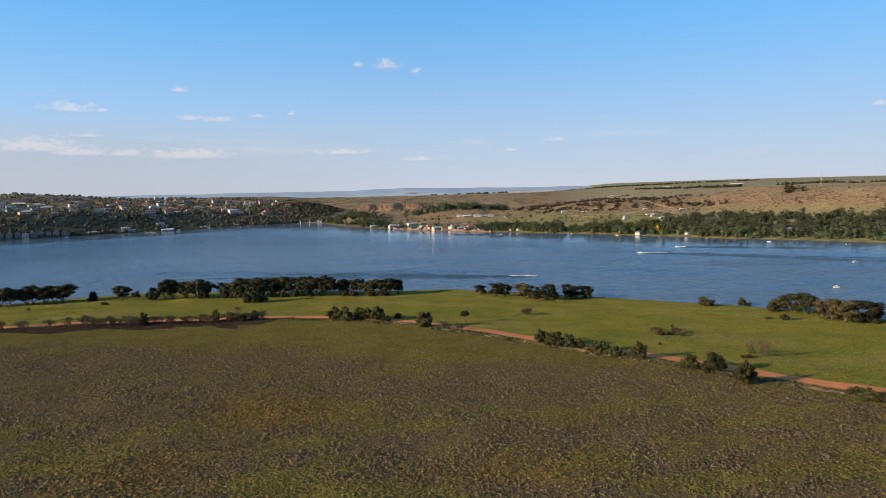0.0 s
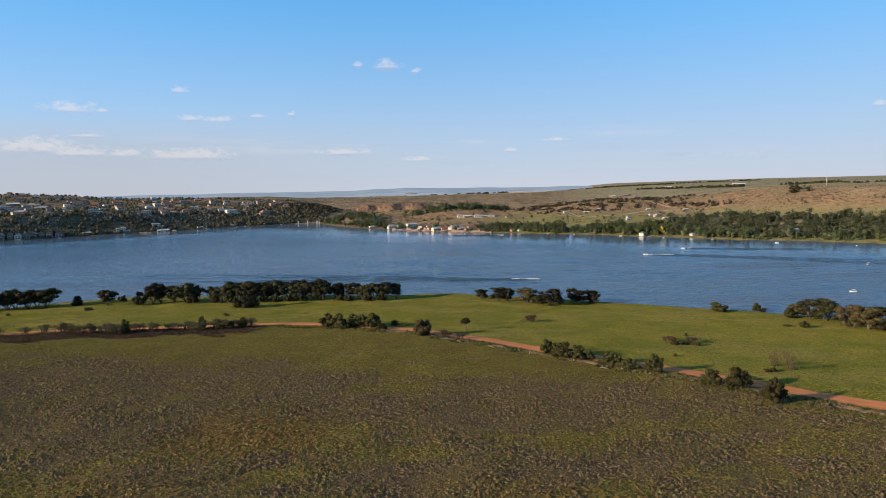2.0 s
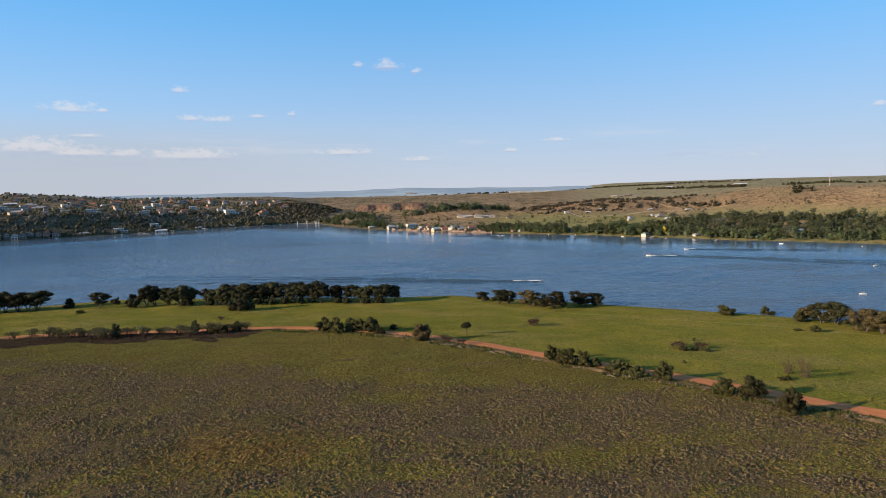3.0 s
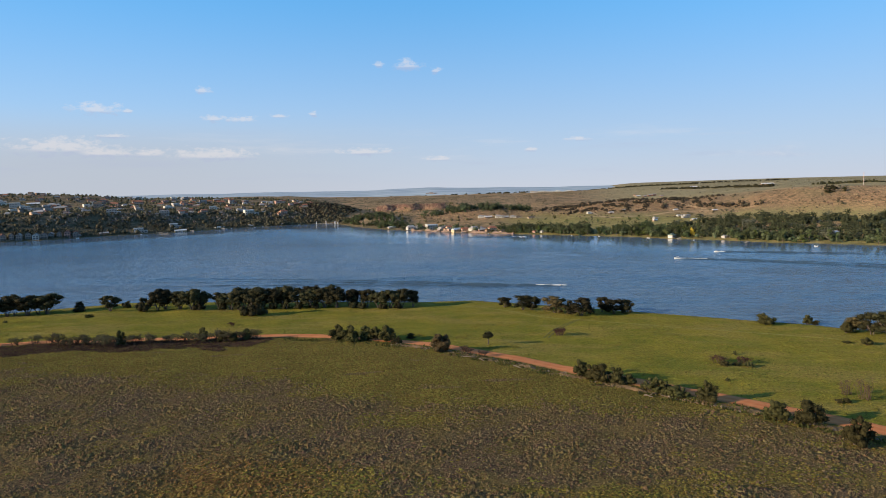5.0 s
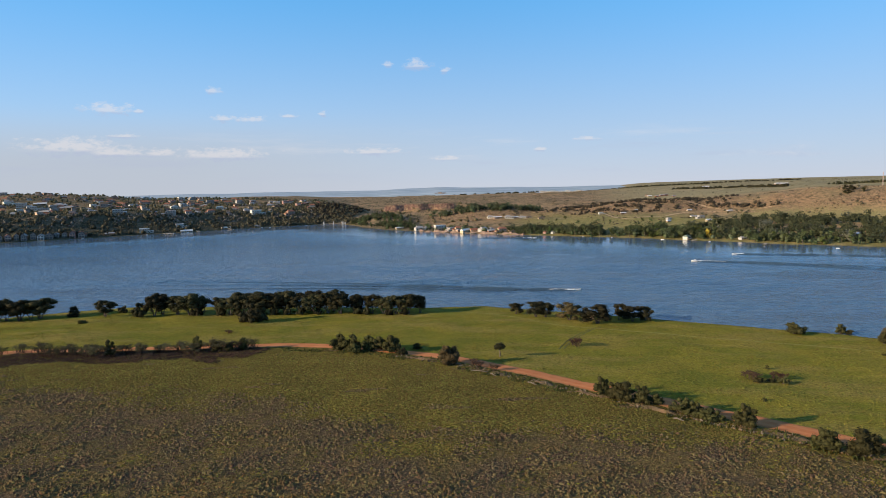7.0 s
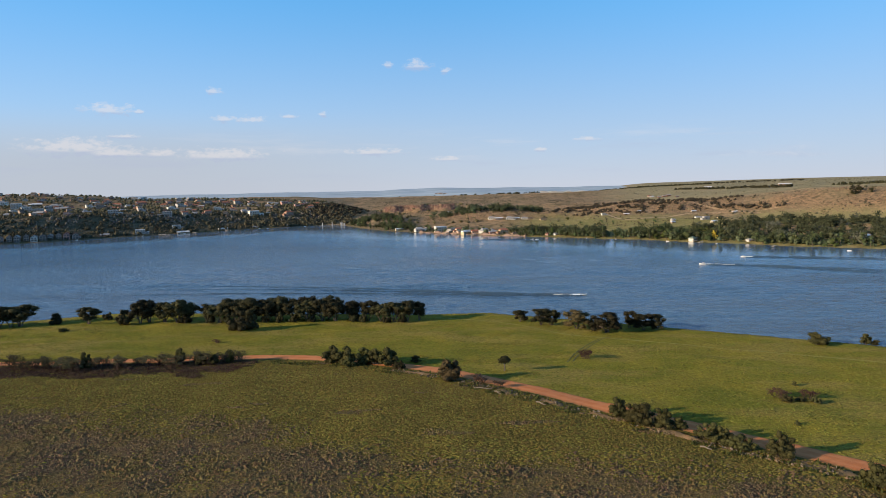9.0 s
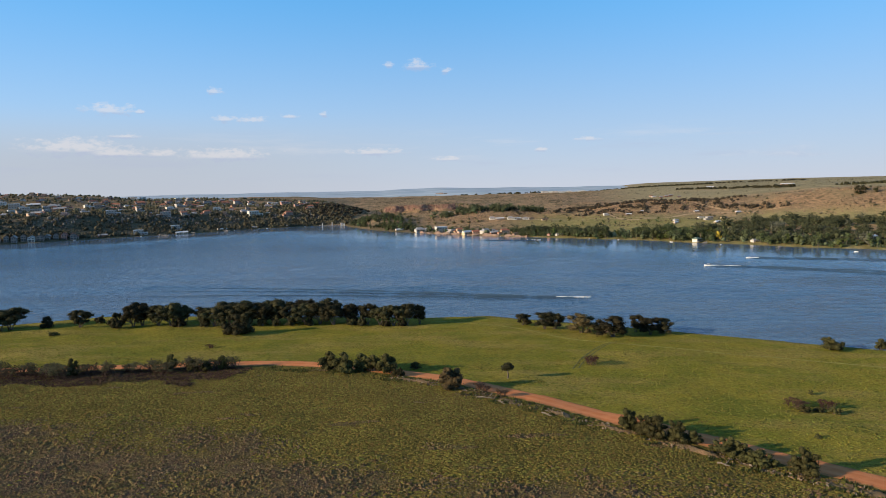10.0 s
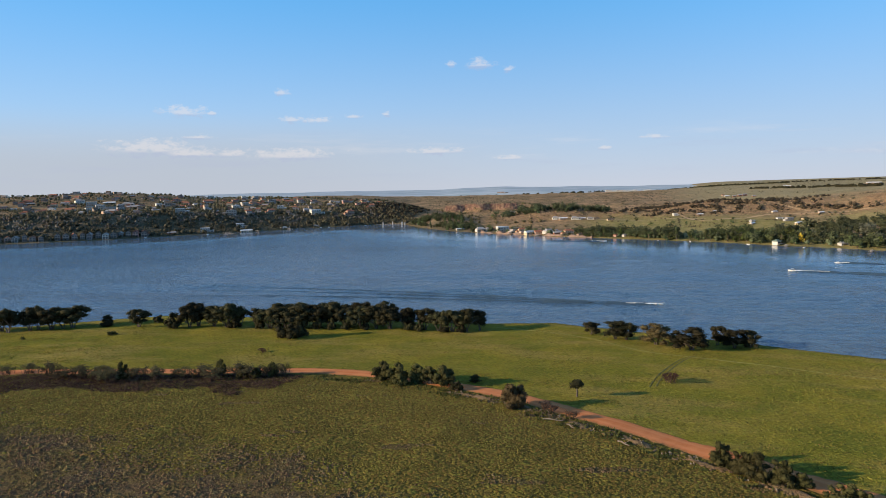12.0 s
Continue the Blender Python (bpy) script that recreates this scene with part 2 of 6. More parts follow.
def leaf_material(name, dark, light, spread=0.35, other=None):
    m, nt, p = material(name, 0.8, 0.1)
    g = nt.nodes.new("ShaderNodeNewGeometry")
    o = nt.nodes.new("ShaderNodeObjectInfo")
    c = blend(nt, g.outputs["Random Per Island"], dark, light)
    c = blend(nt, ramp(nt, noise_tex(nt, 0.35, 3), 0.35, 0.65), c, blend(nt, 0.5, c, light))
    if other:
        c = blend(nt, maths(nt, "MULTIPLY", ramp(nt, noise_tex(nt, 0.11, 2), 0.42, 0.6), 0.8), c, blend(nt, g.outputs["Random Per Island"], dark, other))
    hsv = nt.nodes.new("ShaderNodeHueSaturation")
    nt.links.new(maths(nt, "MULTIPLY_ADD", o.outputs["Random"], 2 * spread, 1 - spread), hsv.inputs["Value"])
    nt.links.new(maths(nt, "MULTIPLY_ADD", o.outputs["Random"], 0.05, 0.475), hsv.inputs["Hue"])
    nt.links.new(c, hsv.inputs["Color"])
    nt.links.new(hsv.outputs[0], p.inputs["Base Color"])
    # thin leaves let some light through
    thin = nt.nodes.new("ShaderNodeBsdfTranslucent")
    nt.links.new(hsv.outputs[0], thin.inputs["Color"])
    mixed = nt.nodes.new("ShaderNodeMixShader")
    mixed.inputs[0].default_value = 0.25
    nt.links.new(p.outputs[0], mixed.inputs[1]), nt.links.new(thin.outputs[0], mixed.inputs[2])
    nt.links.new(mixed.outputs[0], nt.nodes["Material Output"].inputs["Surface"])
    return m


def ground_material():
    m, nt, p = material("ground_grass", 1.0, 0.05)
    big, midn, fine = noise_tex(nt, 0.028, 4), noise_tex(nt, 0.16, 5, 0.6), noise_tex(nt, 1.4, 6, 0.65)
    streak = noise_tex(nt, 0.09, 5, 0.6, stretch=(0.35, 1.0, 1.0))
    # the rough field on this side of the track
    field = blend(nt, ramp(nt, midn, 0.38, 0.62), (0.096, 0.078, 0.020), (0.117, 0.097, 0.023))
    field = blend(nt, maths(nt, "MULTIPLY", ramp(nt, big, 0.52, 0.66), 0.6), field, (0.17, 0.118, 0.04))
    heath = blend(nt, ramp(nt, midn, 0.4, 0.6), (0.114, 0.078, 0.046), (0.142, 0.102, 0.043))
    field = blend(nt, attribute(nt, "rust"), field, (0.185, 0.108, 0.034))
    c = blend(nt, attribute(nt, "heath"), field, heath)
    # the greener meadow towards the lake
    meadow = blend(nt, ramp(nt, noise_tex(nt, 0.07, 5, 0.65), 0.4, 0.62), (0.168, 0.164, 0.023), (0.234, 0.196, 0.030))
    meadow = blend(nt, maths(nt, "MULTIPLY", ramp(nt, streak, 0.46, 0.64), 0.75), meadow, (0.279, 0.211, 0.059))
    c = blend(nt, attribute(nt, "meadow"), c, meadow)
    # dry veld, scrub and farmland over the water
    far = blend(nt, ramp(nt, noise_tex(nt, 0.014, 6, 0.62, stretch=(0.6, 1.3, 1)), 0.38, 0.62), (0.42, 0.265, 0.155), (0.3, 0.21, 0.12))
    far = blend(nt, maths(nt, "MULTIPLY", ramp(nt, noise_tex(nt, 0.05, 6, 0.7), 0.46, 0.62), 0.8), far, (0.12, 0.105, 0.06))
    dots = ramp(nt, noise_tex(nt, 0.22, 5, 0.7), 0.5, 0.6)
    far = blend(nt, maths(nt, "MULTIPLY", dots, 0.8), far, (0.095, 0.088, 0.055))
    far = blend(nt, attribute(nt, "lawn"), far, blend(nt, ramp(nt, midn, 0.4, 0.6), (0.215, 0.195, 0.07), (0.29, 0.235, 0.1)))
    far = blend(nt, attribute(nt, "plain"), far, blend(nt, ramp(nt, noise_tex(nt, 0.01, 4, stretch=(0.5, 1.6, 1)), 0.42, 0.58), (0.31, 0.26, 0.15), (0.245, 0.215, 0.125)))
    rocky = blend(nt, ramp(nt, noise_tex(nt, 0.26, 6, 0.8), 0.42, 0.6), (0.36, 0.225, 0.132), (0.085, 0.07, 0.044))
    far = blend(nt, attribute(nt, "rocky"), far, rocky)
    far = blend(nt, attribute(nt, "scrub"), far, blend(nt, ramp(nt, noise_tex(nt, 0.12, 6, 0.7), 0.46, 0.64), (0.115, 0.1, 0.068), (0.23, 0.16, 0.11)))
    c = blend(nt, attribute(nt, "far"), c, far)
    c = blend(nt, attribute(nt, "shore"), c, (0.115, 0.102, 0.046))
    grain = noise_tex(nt, 3.2, 5, 0.7, stretch=(0.7, 1.0, 1.0))
    speck = blend(nt, 1.0, c, blend(nt, ramp(nt, maths(nt, "MULTIPLY_ADD", grain, 0.6, maths(nt, "MULTIPLY", fine, 0.4)), 0.32, 0.68), (0.5, 0.5, 0.5), (1.42, 1.42, 1.36)), "MULTIPLY")
    nt.links.new(speck, p.inputs["Base Color"])
    relief(nt, p, maths(nt, "ADD", maths(nt, "MULTIPLY", grain, 0.35), maths(nt, "ADD", maths(nt, "MULTIPLY", fine, 0.7), midn)), 0.8, 0.45)
    return m


def water_material():
    m, nt, p = material("lake_water", 0.12, 0.5)
    p.inputs["IOR"].default_value = 1.33
    calm = ramp(nt, noise_tex(nt, 0.011, 4, 0.6, stretch=(0.5, 1.6, 1)), 0.38, 0.66)
    nt.links.new(blend(nt, calm, (0.071, 0.13, 0.214), (0.069, 0.118, 0.193)), p.inputs["Base Color"])
    nt.links.new(maths(nt, "MULTIPLY", maths(nt, "MULTIPLY_ADD", calm, -0.06, 0.19), maths(nt, "MULTIPLY_ADD", attribute(nt, "lee"), -0.35, 1.0)), p.inputs["Roughness"])
    chop = noise_tex(nt, 0.6, 6, 0.66, stretch=(1.0, 1.2, 1))
    swell = noise_tex(nt, 0.09, 3, 0.5, stretch=(0.3, 1.7, 1))
    ripple = noise_tex(nt, 0.24, 4, 0.6, stretch=(0.85, 1.2, 1))
    h = maths(nt, "ADD", maths(nt, "MULTIPLY_ADD", chop, 0.4, maths(nt, "MULTIPLY", ripple, 1.1)), maths(nt, "MULTIPLY", swell, 0.4))
    b = node(nt, "ShaderNodeBump", Distance=3.5)
    # the water lies calmer in the lee of the far bank
    lee = attribute(nt, "lee")
    rough = maths(nt, "MULTIPLY_ADD", calm, -0.25, 0.75)
    open_water = maths(nt, "MAXIMUM", maths(nt, "POWER", maths(nt, "SUBTRACT", 1.0, lee), 1.6), 0.05)
    nt.links.new(maths(nt, "MULTIPLY", rough, open_water), b.inputs["Strength"])
    nt.links.new(h, b.inputs["Height"])
    nt.links.new(b.outputs[0], p.inputs["Normal"])
    return m


def slick_material():
    """Smooth water left behind by boats, with dark reflections put into its colour."""
    m, nt, p = material("slick_dark_reflection", 0.1, 0.5)
    p.inputs["IOR"].default_value = 1.33
    # darker than the lake, for the dark sky that wake slopes mirror
    nt.links.new(blend(nt, noise_tex(nt, 0.3, 4), (0.028, 0.052, 0.085), (0.042, 0.077, 0.125)), p.inputs["Base Color"])
    relief(nt, p, noise_tex(nt, 0.8, 4), 0.35, 0.8)
    return m


def road_material():
    m, nt, p = material("red_earth", 0.95, 0.1)
    across = maths(nt, "ABSOLUTE", attribute(nt, "across"))
    n1, n2 = noise_tex(nt, 0.35, 5, 0.6), noise_tex(nt, 2.5, 5, 0.65)
    c = blend(nt, ramp(nt, n1, 0.35, 0.65), (0.52, 0.170, 0.060), (0.58, 0.215, 0.083))
    rut = maths(nt, "MULTIPLY", ramp(nt, maths(nt, "ABSOLUTE", maths(nt, "SUBTRACT", across, 0.42)), 0.26, 0.05), 0.45)
    c = blend(nt, rut, c, (0.61, 0.25, 0.108))
    edge = maths(nt, "MULTIPLY", ramp(nt, maths(nt, "ADD", across, maths(nt, "MULTIPLY_ADD", n2, 0.6, -0.3)), 0.72, 1.0), 0.8)
    c = blend(nt, edge, c, (0.20, 0.13, 0.05))
    nt.links.new(c, p.inputs["Base Color"])
    relief(nt, p, n2, 0.5, 0.15)
    return m


GROUND, WATER, EARTH, SLICK = ground_material(), water_material(), road_material(), slick_material()
LEAF = {
    "dark": leaf_material("dark_leaves", (0.023, 0.024, 0.012), (0.050, 0.047, 0.023)),
    "bush": leaf_material("bush_leaves", (0.034, 0.035, 0.014), (0.078, 0.074, 0.028)),
    "brown": leaf_material("brown_green_leaves", (0.05, 0.038, 0.02), (0.105, 0.078, 0.038)),
    "far": leaf_material("far_leaves", (0.039, 0.054, 0.025), (0.097, 0.120, 0.053)),
    "grey": leaf_material("grey_green_scrub", (0.05, 0.048, 0.026), (0.11, 0.098, 0.054)),
    "green": leaf_material("bright_leaves", (0.046, 0.062, 0.018), (0.103, 0.124, 0.039)),
    "hill": leaf_material("hillside_leaves", (0.056, 0.052, 0.035), (0.1, 0.088, 0.058)),
    "olive": leaf_material("olive_scrub", (0.057, 0.048, 0.030), (0.127, 0.101, 0.060)),
    "wood": leaf_material("wood_leaves", (0.038, 0.050, 0.027), (0.114, 0.137, 0.069), other=(0.126, 0.144, 0.086)),
    "silver": leaf_material("grey_leaves", (0.063, 0.072, 0.053), (0.146, 0.153, 0.112)),
    "yellow": leaf_material("yellow_leaves", (0.35, 0.24, 0.03), (0.5, 0.36, 0.06), 0.1),
    "red": leaf_material("reddish_twigs", (0.065, 0.038, 0.027), (0.12, 0.07, 0.048)),
}
BARK = plain("bark", (0.09, 0.07, 0.055), (0.15, 0.12, 0.10), 3.0, 0.95, 0.6)
DEADWOOD = plain("dead_wood", (0.15, 0.12, 0.09), (0.22, 0.18, 0.145), 2.0, 0.9, 0.5)
HEATHER = plain("heath_clumps", (0.138, 0.098, 0.057), (0.128, 0.093, 0.040), 0.16, 1.0, 0.5, True, spread=0.13, spec=0.05)
TUFT = plain("grass_tufts", (0.129, 0.101, 0.026), (0.157, 0.125, 0.031), 0.12, 1.0, 0, True, spread=0.12, spec=0.05)
LUSH = plain("meadow_tufts", (0.175, 0.161, 0.025), (0.224, 0.183, 0.032), 0.1, 1.0, 0, True, spread=0.1, spec=0.05)
WEEDS = plain("meadow_weeds", (0.132, 0.132, 0.025), (0.174, 0.154, 0.030), 0.14, 1.0, 0.4, True, spread=0.16, spec=0.05)
RUSTY = plain("rusty_tufts", (0.165, 0.098, 0.034), (0.2, 0.128, 0.042), 0.3, 1.0, 0, True, spread=0.14, spec=0.05)
BURNT = plain("brown_dead_growth", (0.058, 0.035, 0.027), (0.094, 0.058, 0.042), 0.4, 1.0, 0, True, spread=0.25, spec=0.05)
STRAW = plain("yellow_tufts", (0.193, 0.145, 0.038), (0.222, 0.158, 0.047), 0.2, 1.0, 0, True, spread=0.14, spec=0.05)
TWIG = plain("dark_twigs", (0.06, 0.04, 0.03), (0.09, 0.06, 0.045), 2.0, 0.95)
DIRT = plain("bank_dirt", (0.212, 0.132, 0.076), (0.136, 0.102, 0.051), 0.9, 1.0, 0.6)
GREYROCK = plain("grey_brown_rock", (0.204, 0.168, 0.138), (0.132, 0.108, 0.090), 0.2, 0.95, 0.5, True, spread=0.3)
REDROCK = plain("red_sandstone", (0.31, 0.18, 0.125), (0.18, 0.115, 0.085), 0.15, 0.95, 0.5, True, spread=0.3)
ROCK = plain("sandstone", (0.30, 0.195, 0.12), (0.17, 0.125, 0.085), 0.15, 0.95, 0.5, True, spread=0.35)
BOATWHITE = plain("boat_white", (0.82, 0.81, 0.78), (0.74, 0.73, 0.70), 0.8, 0.35, spec=0.4)
PINK = plain("pink_plaster", (0.42, 0.275, 0.22), (0.34, 0.225, 0.18), 0.8, 0.85, random_object=True)
UMBER = plain("brown_plaster", (0.29, 0.235, 0.2), (0.22, 0.175, 0.15), 0.8, 0.85)
QUAY = plain("pinkish_stone", (0.30, 0.205, 0.16), (0.17, 0.125, 0.10), 0.5, 0.95, 0.6)
TRIM = plain("window_frame", (0.36, 0.34, 0.31), (0.28, 0.26, 0.24), 1.0, 0.7)
GREENROOF = plain("green_roof", (0.16, 0.21, 0.17), (0.12, 0.17, 0.14), 1.0, 0.7)
FOAM = plain("foam", (0.85, 0.87, 0.88), (0.7, 0.74, 0.78), 1.2, 0.7, 0.3)
WHITE = plain("white_paint", (0.52, 0.50, 0.46), (0.42, 0.40, 0.37), 0.8, 0.7, random_object=True, spread=0.25)
GREYW = plain("grey_plaster", (0.34, 0.32, 0.30), (0.26, 0.24, 0.23), 0.8, 0.85, random_object=True)
TAN = plain("tan_plaster", (0.42, 0.315, 0.225), (0.34, 0.25, 0.175), 0.8, 0.85, random_object=True)
BRICK = plain("brick_wall", (0.34, 0.17, 0.11), (0.27, 0.13, 0.085), 0.9, 0.9)
REDROOF = plain("red_roof_tiles", (0.30, 0.13, 0.085), (0.24, 0.10, 0.068), 1.2, 0.85, 0.3)
GREYROOF = plain("grey_roof_sheet", (0.24, 0.235, 0.24), (0.33, 0.32, 0.32), 1.0, 0.6)
DARKROOF = plain("dark_thatch", (0.09, 0.075, 0.06), (0.13, 0.10, 0.08), 1.0, 0.95, 0.3)
WHITEROOF = plain("pale_roof_sheet", (0.66, 0.66, 0.66), (0.56, 0.56, 0.57), 1.0, 0.5)
GLASS = plain("window_glass", (0.03, 0.04, 0.05), (0.05, 0.06, 0.07), 0.5, 0.1, spec=0.6)
DOORWOOD = plain("door_wood", (0.16, 0.09, 0.05), (0.2, 0.12, 0.07), 2.0, 0.7)
REDPAINT = plain("red_paint", (0.52, 0.35, 0.31), (0.46, 0.31, 0.28), 1.0, 0.6)
PLANK = plain("grey_planks", (0.30, 0.27, 0.24), (0.22, 0.20, 0.18), 2.0, 0.9)
TRODDEN = plain("trodden_grass", (0.255, 0.225, 0.06), (0.215, 0.195, 0.05), 0.5, 1.0, 0.4)
FARMTRACK = plain("farm_track", (0.44, 0.31, 0.18), (0.36, 0.25, 0.15), 0.3, 1.0, 0.4)
RUT = plain("rutted_grass", (0.10, 0.105, 0.035), (0.14, 0.13, 0.045), 0.5, 1.0, 0.4)
# pale blue of distance haze, painted into the base colour of the backdrop
HAZE = plain("hazed_hills", (0.40, 0.475, 0.56), (0.29, 0.365, 0.43), 0.006, 1.0, spec=0.0)


# ---- mesh helpers ----
def mesh_np(name, v, f, mat):
    """A mesh from arrays: v (n, 3), f (m, 3 or 4)."""
    v, f = np.asarray(v, np.float32), np.asarray(f, np.int32)
    me = bpy.data.meshes.new(name)
    k = f.shape[1]
    me.vertices.add(len(v)), me.loops.add(f.size), me.polygons.add(len(f))
    me.vertices.foreach_set("co", v.ravel())
    me.loops.foreach_set("vertex_index", f.ravel())
    me.polygons.foreach_set("loop_start", np.arange(0, f.size, k, dtype=np.int32))
    me.update(calc_edges=True)
    me.materials.append(mat)
    return me


def floats(me, name, values):
    me.attributes.new(name, "FLOAT", "POINT").data.foreach_set("value", np.asarray(values, np.float32).ravel())


def part(name, data, mat, parent=None, label="", m=None):
    """Links a bmesh or mesh as one object under a thing or a part."""
    if isinstance(data, bmesh.types.BMesh):
        me = bpy.data.meshes.new(name)
        data.to_mesh(me)
        data.free()
        me.materials.append(mat)
        data = me
    ob = new(name, data)
    ob.parent = parent
    if m is not None:
        ob.matrix_basis = m
    return tagged(ob, label)


def box(bm, x0, y0, z0, x1, y1, z1, bevel=0.0):
    r = bmesh.ops.create_cube(bm, size=1, matrix=Matrix.LocRotScale(((x0 + x1) / 2, (y0 + y1) / 2, (z0 + z1) / 2), None, (x1 - x0, y1 - y0, z1 - z0)))
    if bevel:
        es = {e for v in r["verts"] for e in v.link_edges}
        bmesh.ops.bevel(bm, geom=list(es), offset=bevel, segments=1, affect="EDGES")
    return bm


def tube(points, radii, seg=6):
    """Arrays of a tapered tube along points."""
    pts = np.array(points, float)
    v, f = [], []
    for i, p in enumerate(pts):
        d = pts[min(i + 1, len(pts) - 1)] - pts[max(i - 1, 0)]
        d /= np.linalg.norm(d) + 1e-9
        a = np.cross(d, (1, 0, 0.3))
        a /= np.linalg.norm(a) + 1e-9
        b = np.cross(d, a)
        for j in range(seg):
            t = 2 * math.pi * j / seg
            v.append(p + radii[i] * (math.cos(t) * a + math.sin(t) * b))
    for i in range(len(pts) - 1):
        for j in range(seg):
            k = (j + 1) % seg
            f.append((i * seg + j, i * seg + k, (i + 1) * seg + k, (i + 1) * seg + j))
    return np.array(v), np.array(f)


def join(pieces):
    vs, fs, n = [], [], 0
    for v, f in pieces:
        vs.append(np.asarray(v)), fs.append(np.asarray(f) + n)
        n += len(v)
    return np.concatenate(vs), np.concatenate(fs)


def leaves(blobs, n, size, r, inner=0.55):
    """n small leaf sprays, as quads, filling the outer part of flattened balls (x, y, z, rx, ry, rz)."""
    b = np.array(blobs, float)
    w = (b[:, 3] * b[:, 4] * b[:, 5]) ** 0.7
    k = r.choice(len(b), n, p=w / w.sum())
    d = r.normal(size=(n, 3))
    d /= np.linalg.norm(d, axis=1)[:, None]
    rad = r.uniform(inner, 1.06, n) ** 0.6
    p = b[k, :3] + d * b[k, 3:] * rad[:, None]
    nrm = d + r.normal(scale=0.7, size=(n, 3)) + (0, 0, 0.25)
    nrm /= np.linalg.norm(nrm, axis=1)[:, None]
    a = np.cross(nrm, r.normal(size=(n, 3)))
    a /= np.linalg.norm(a, axis=1)[:, None] + 1e-9
    c = np.cross(nrm, a)
    s = size * r.uniform(0.6, 1.3, n)[:, None]
    v = np.stack([p - a * s * 0.5, p + c * s * 0.32, p + a * s * 0.5, p - c * s * 0.32], 1).reshape(-1, 3)
    return v, np.arange(4 * n).reshape(-1, 4)


def cores(blobs, r, shrink=0.72):
    """Dense inner foliage: rough lumps inside each ball, as quads."""
    out = []
    for x, y, z, rx, ry, rz in blobs:
        v, f = [], []
        for i in range(4):
            th = math.pi * (i + 0.5) / 4
            for j in range(6):
                ph = 2 * math.pi * j / 6
                q = shrink * r.uniform(0.75, 1.15)
                v.append((x + rx * q * math.sin(th) * math.cos(ph), y + ry * q * math.sin(th) * math.sin(ph), z + rz * q * math.cos(th)))
        for i in range(3):
            for j in range(6):
                f.append((i * 6 + j, (i + 1) * 6 + j, (i + 1) * 6 + (j + 1) % 6, i * 6 + (j + 1) % 6))
        out.append((v, f))
    return join(out)


# ---- ground, lake, track ----
def graded(stops):
    """Coordinates from (start, step) stops to the last stop's start."""
    out = []
    for (a, s), (b, _) in zip(stops[:-1], stops[1:]):
        out += list(np.arange(a, b, s))
    return np.array(out + [stops[-1][0]], float)


HEATH_EDGE = [(-300, 171), (-105, 160), (-63, 156), (-35, 149), (-18, 140), (5, 133), (28, 135), (48, 126), (64, 112.5), (76, 105), (120, 80), (260, -20)]


def rusty(x, y):
    """Patches of rust-brown grass in the field."""
    w = 1 + 0.35 * waves(x, y, 9, 23)
    return np.clip((bump(x, y, -28, 104, 11, 7.5) + 0.8 * bump(x, y, -39, 80, 9, 8) + 0.5 * bump(x, y, 10, 80, 12, 6)) * w, 0, 1)


def zones(x, y):
    d_road = side(x, y, ROAD)
    wob = 2.0 * waves(x, y, 16, 11) + 1.2 * waves(x, y, 6, 12)
    meadow = smooth(-d_road, -1.0, 3.0)
    heath = smooth(side(x, y, HEATH_EDGE) + 2.2 * wob, -6.0, 10.0)
    # drifts of grass between the heath, drawn out across the slope
    gap = waves(x * 0.55, y, 26, 21) + 0.8 * waves(x * 0.6, y, 11, 22) + 0.5 * waves(x, y, 4.5, 24)
    near = 1 - smooth(y, 98, 122)
    heath = heath * (1 - (0.4 + 0.4 * near) * smooth(gap, -0.1 - 0.3 * near, 1.1 - 0.3 * near)) * (1 - 0.9 * rusty(x, y))
    for cx, cy, rx, ry in ((-19, 90, 4, 3), (-50, 86, 12, 6), (20, 98, 7, 4), (-8, 127, 8, 3)):
        heath = heath * (1 - 0.85 * bump(x, y, cx, cy, rx, ry))
    # a few thin streaks of heath out in the grass
    heath = np.maximum(heath, 0.75 * smooth(waves(x * 0.4, y, 8, 25) + 0.6 * waves(x * 0.5, y, 3.6, 26), 1.15, 1.5))
    return d_road, meadow, heath


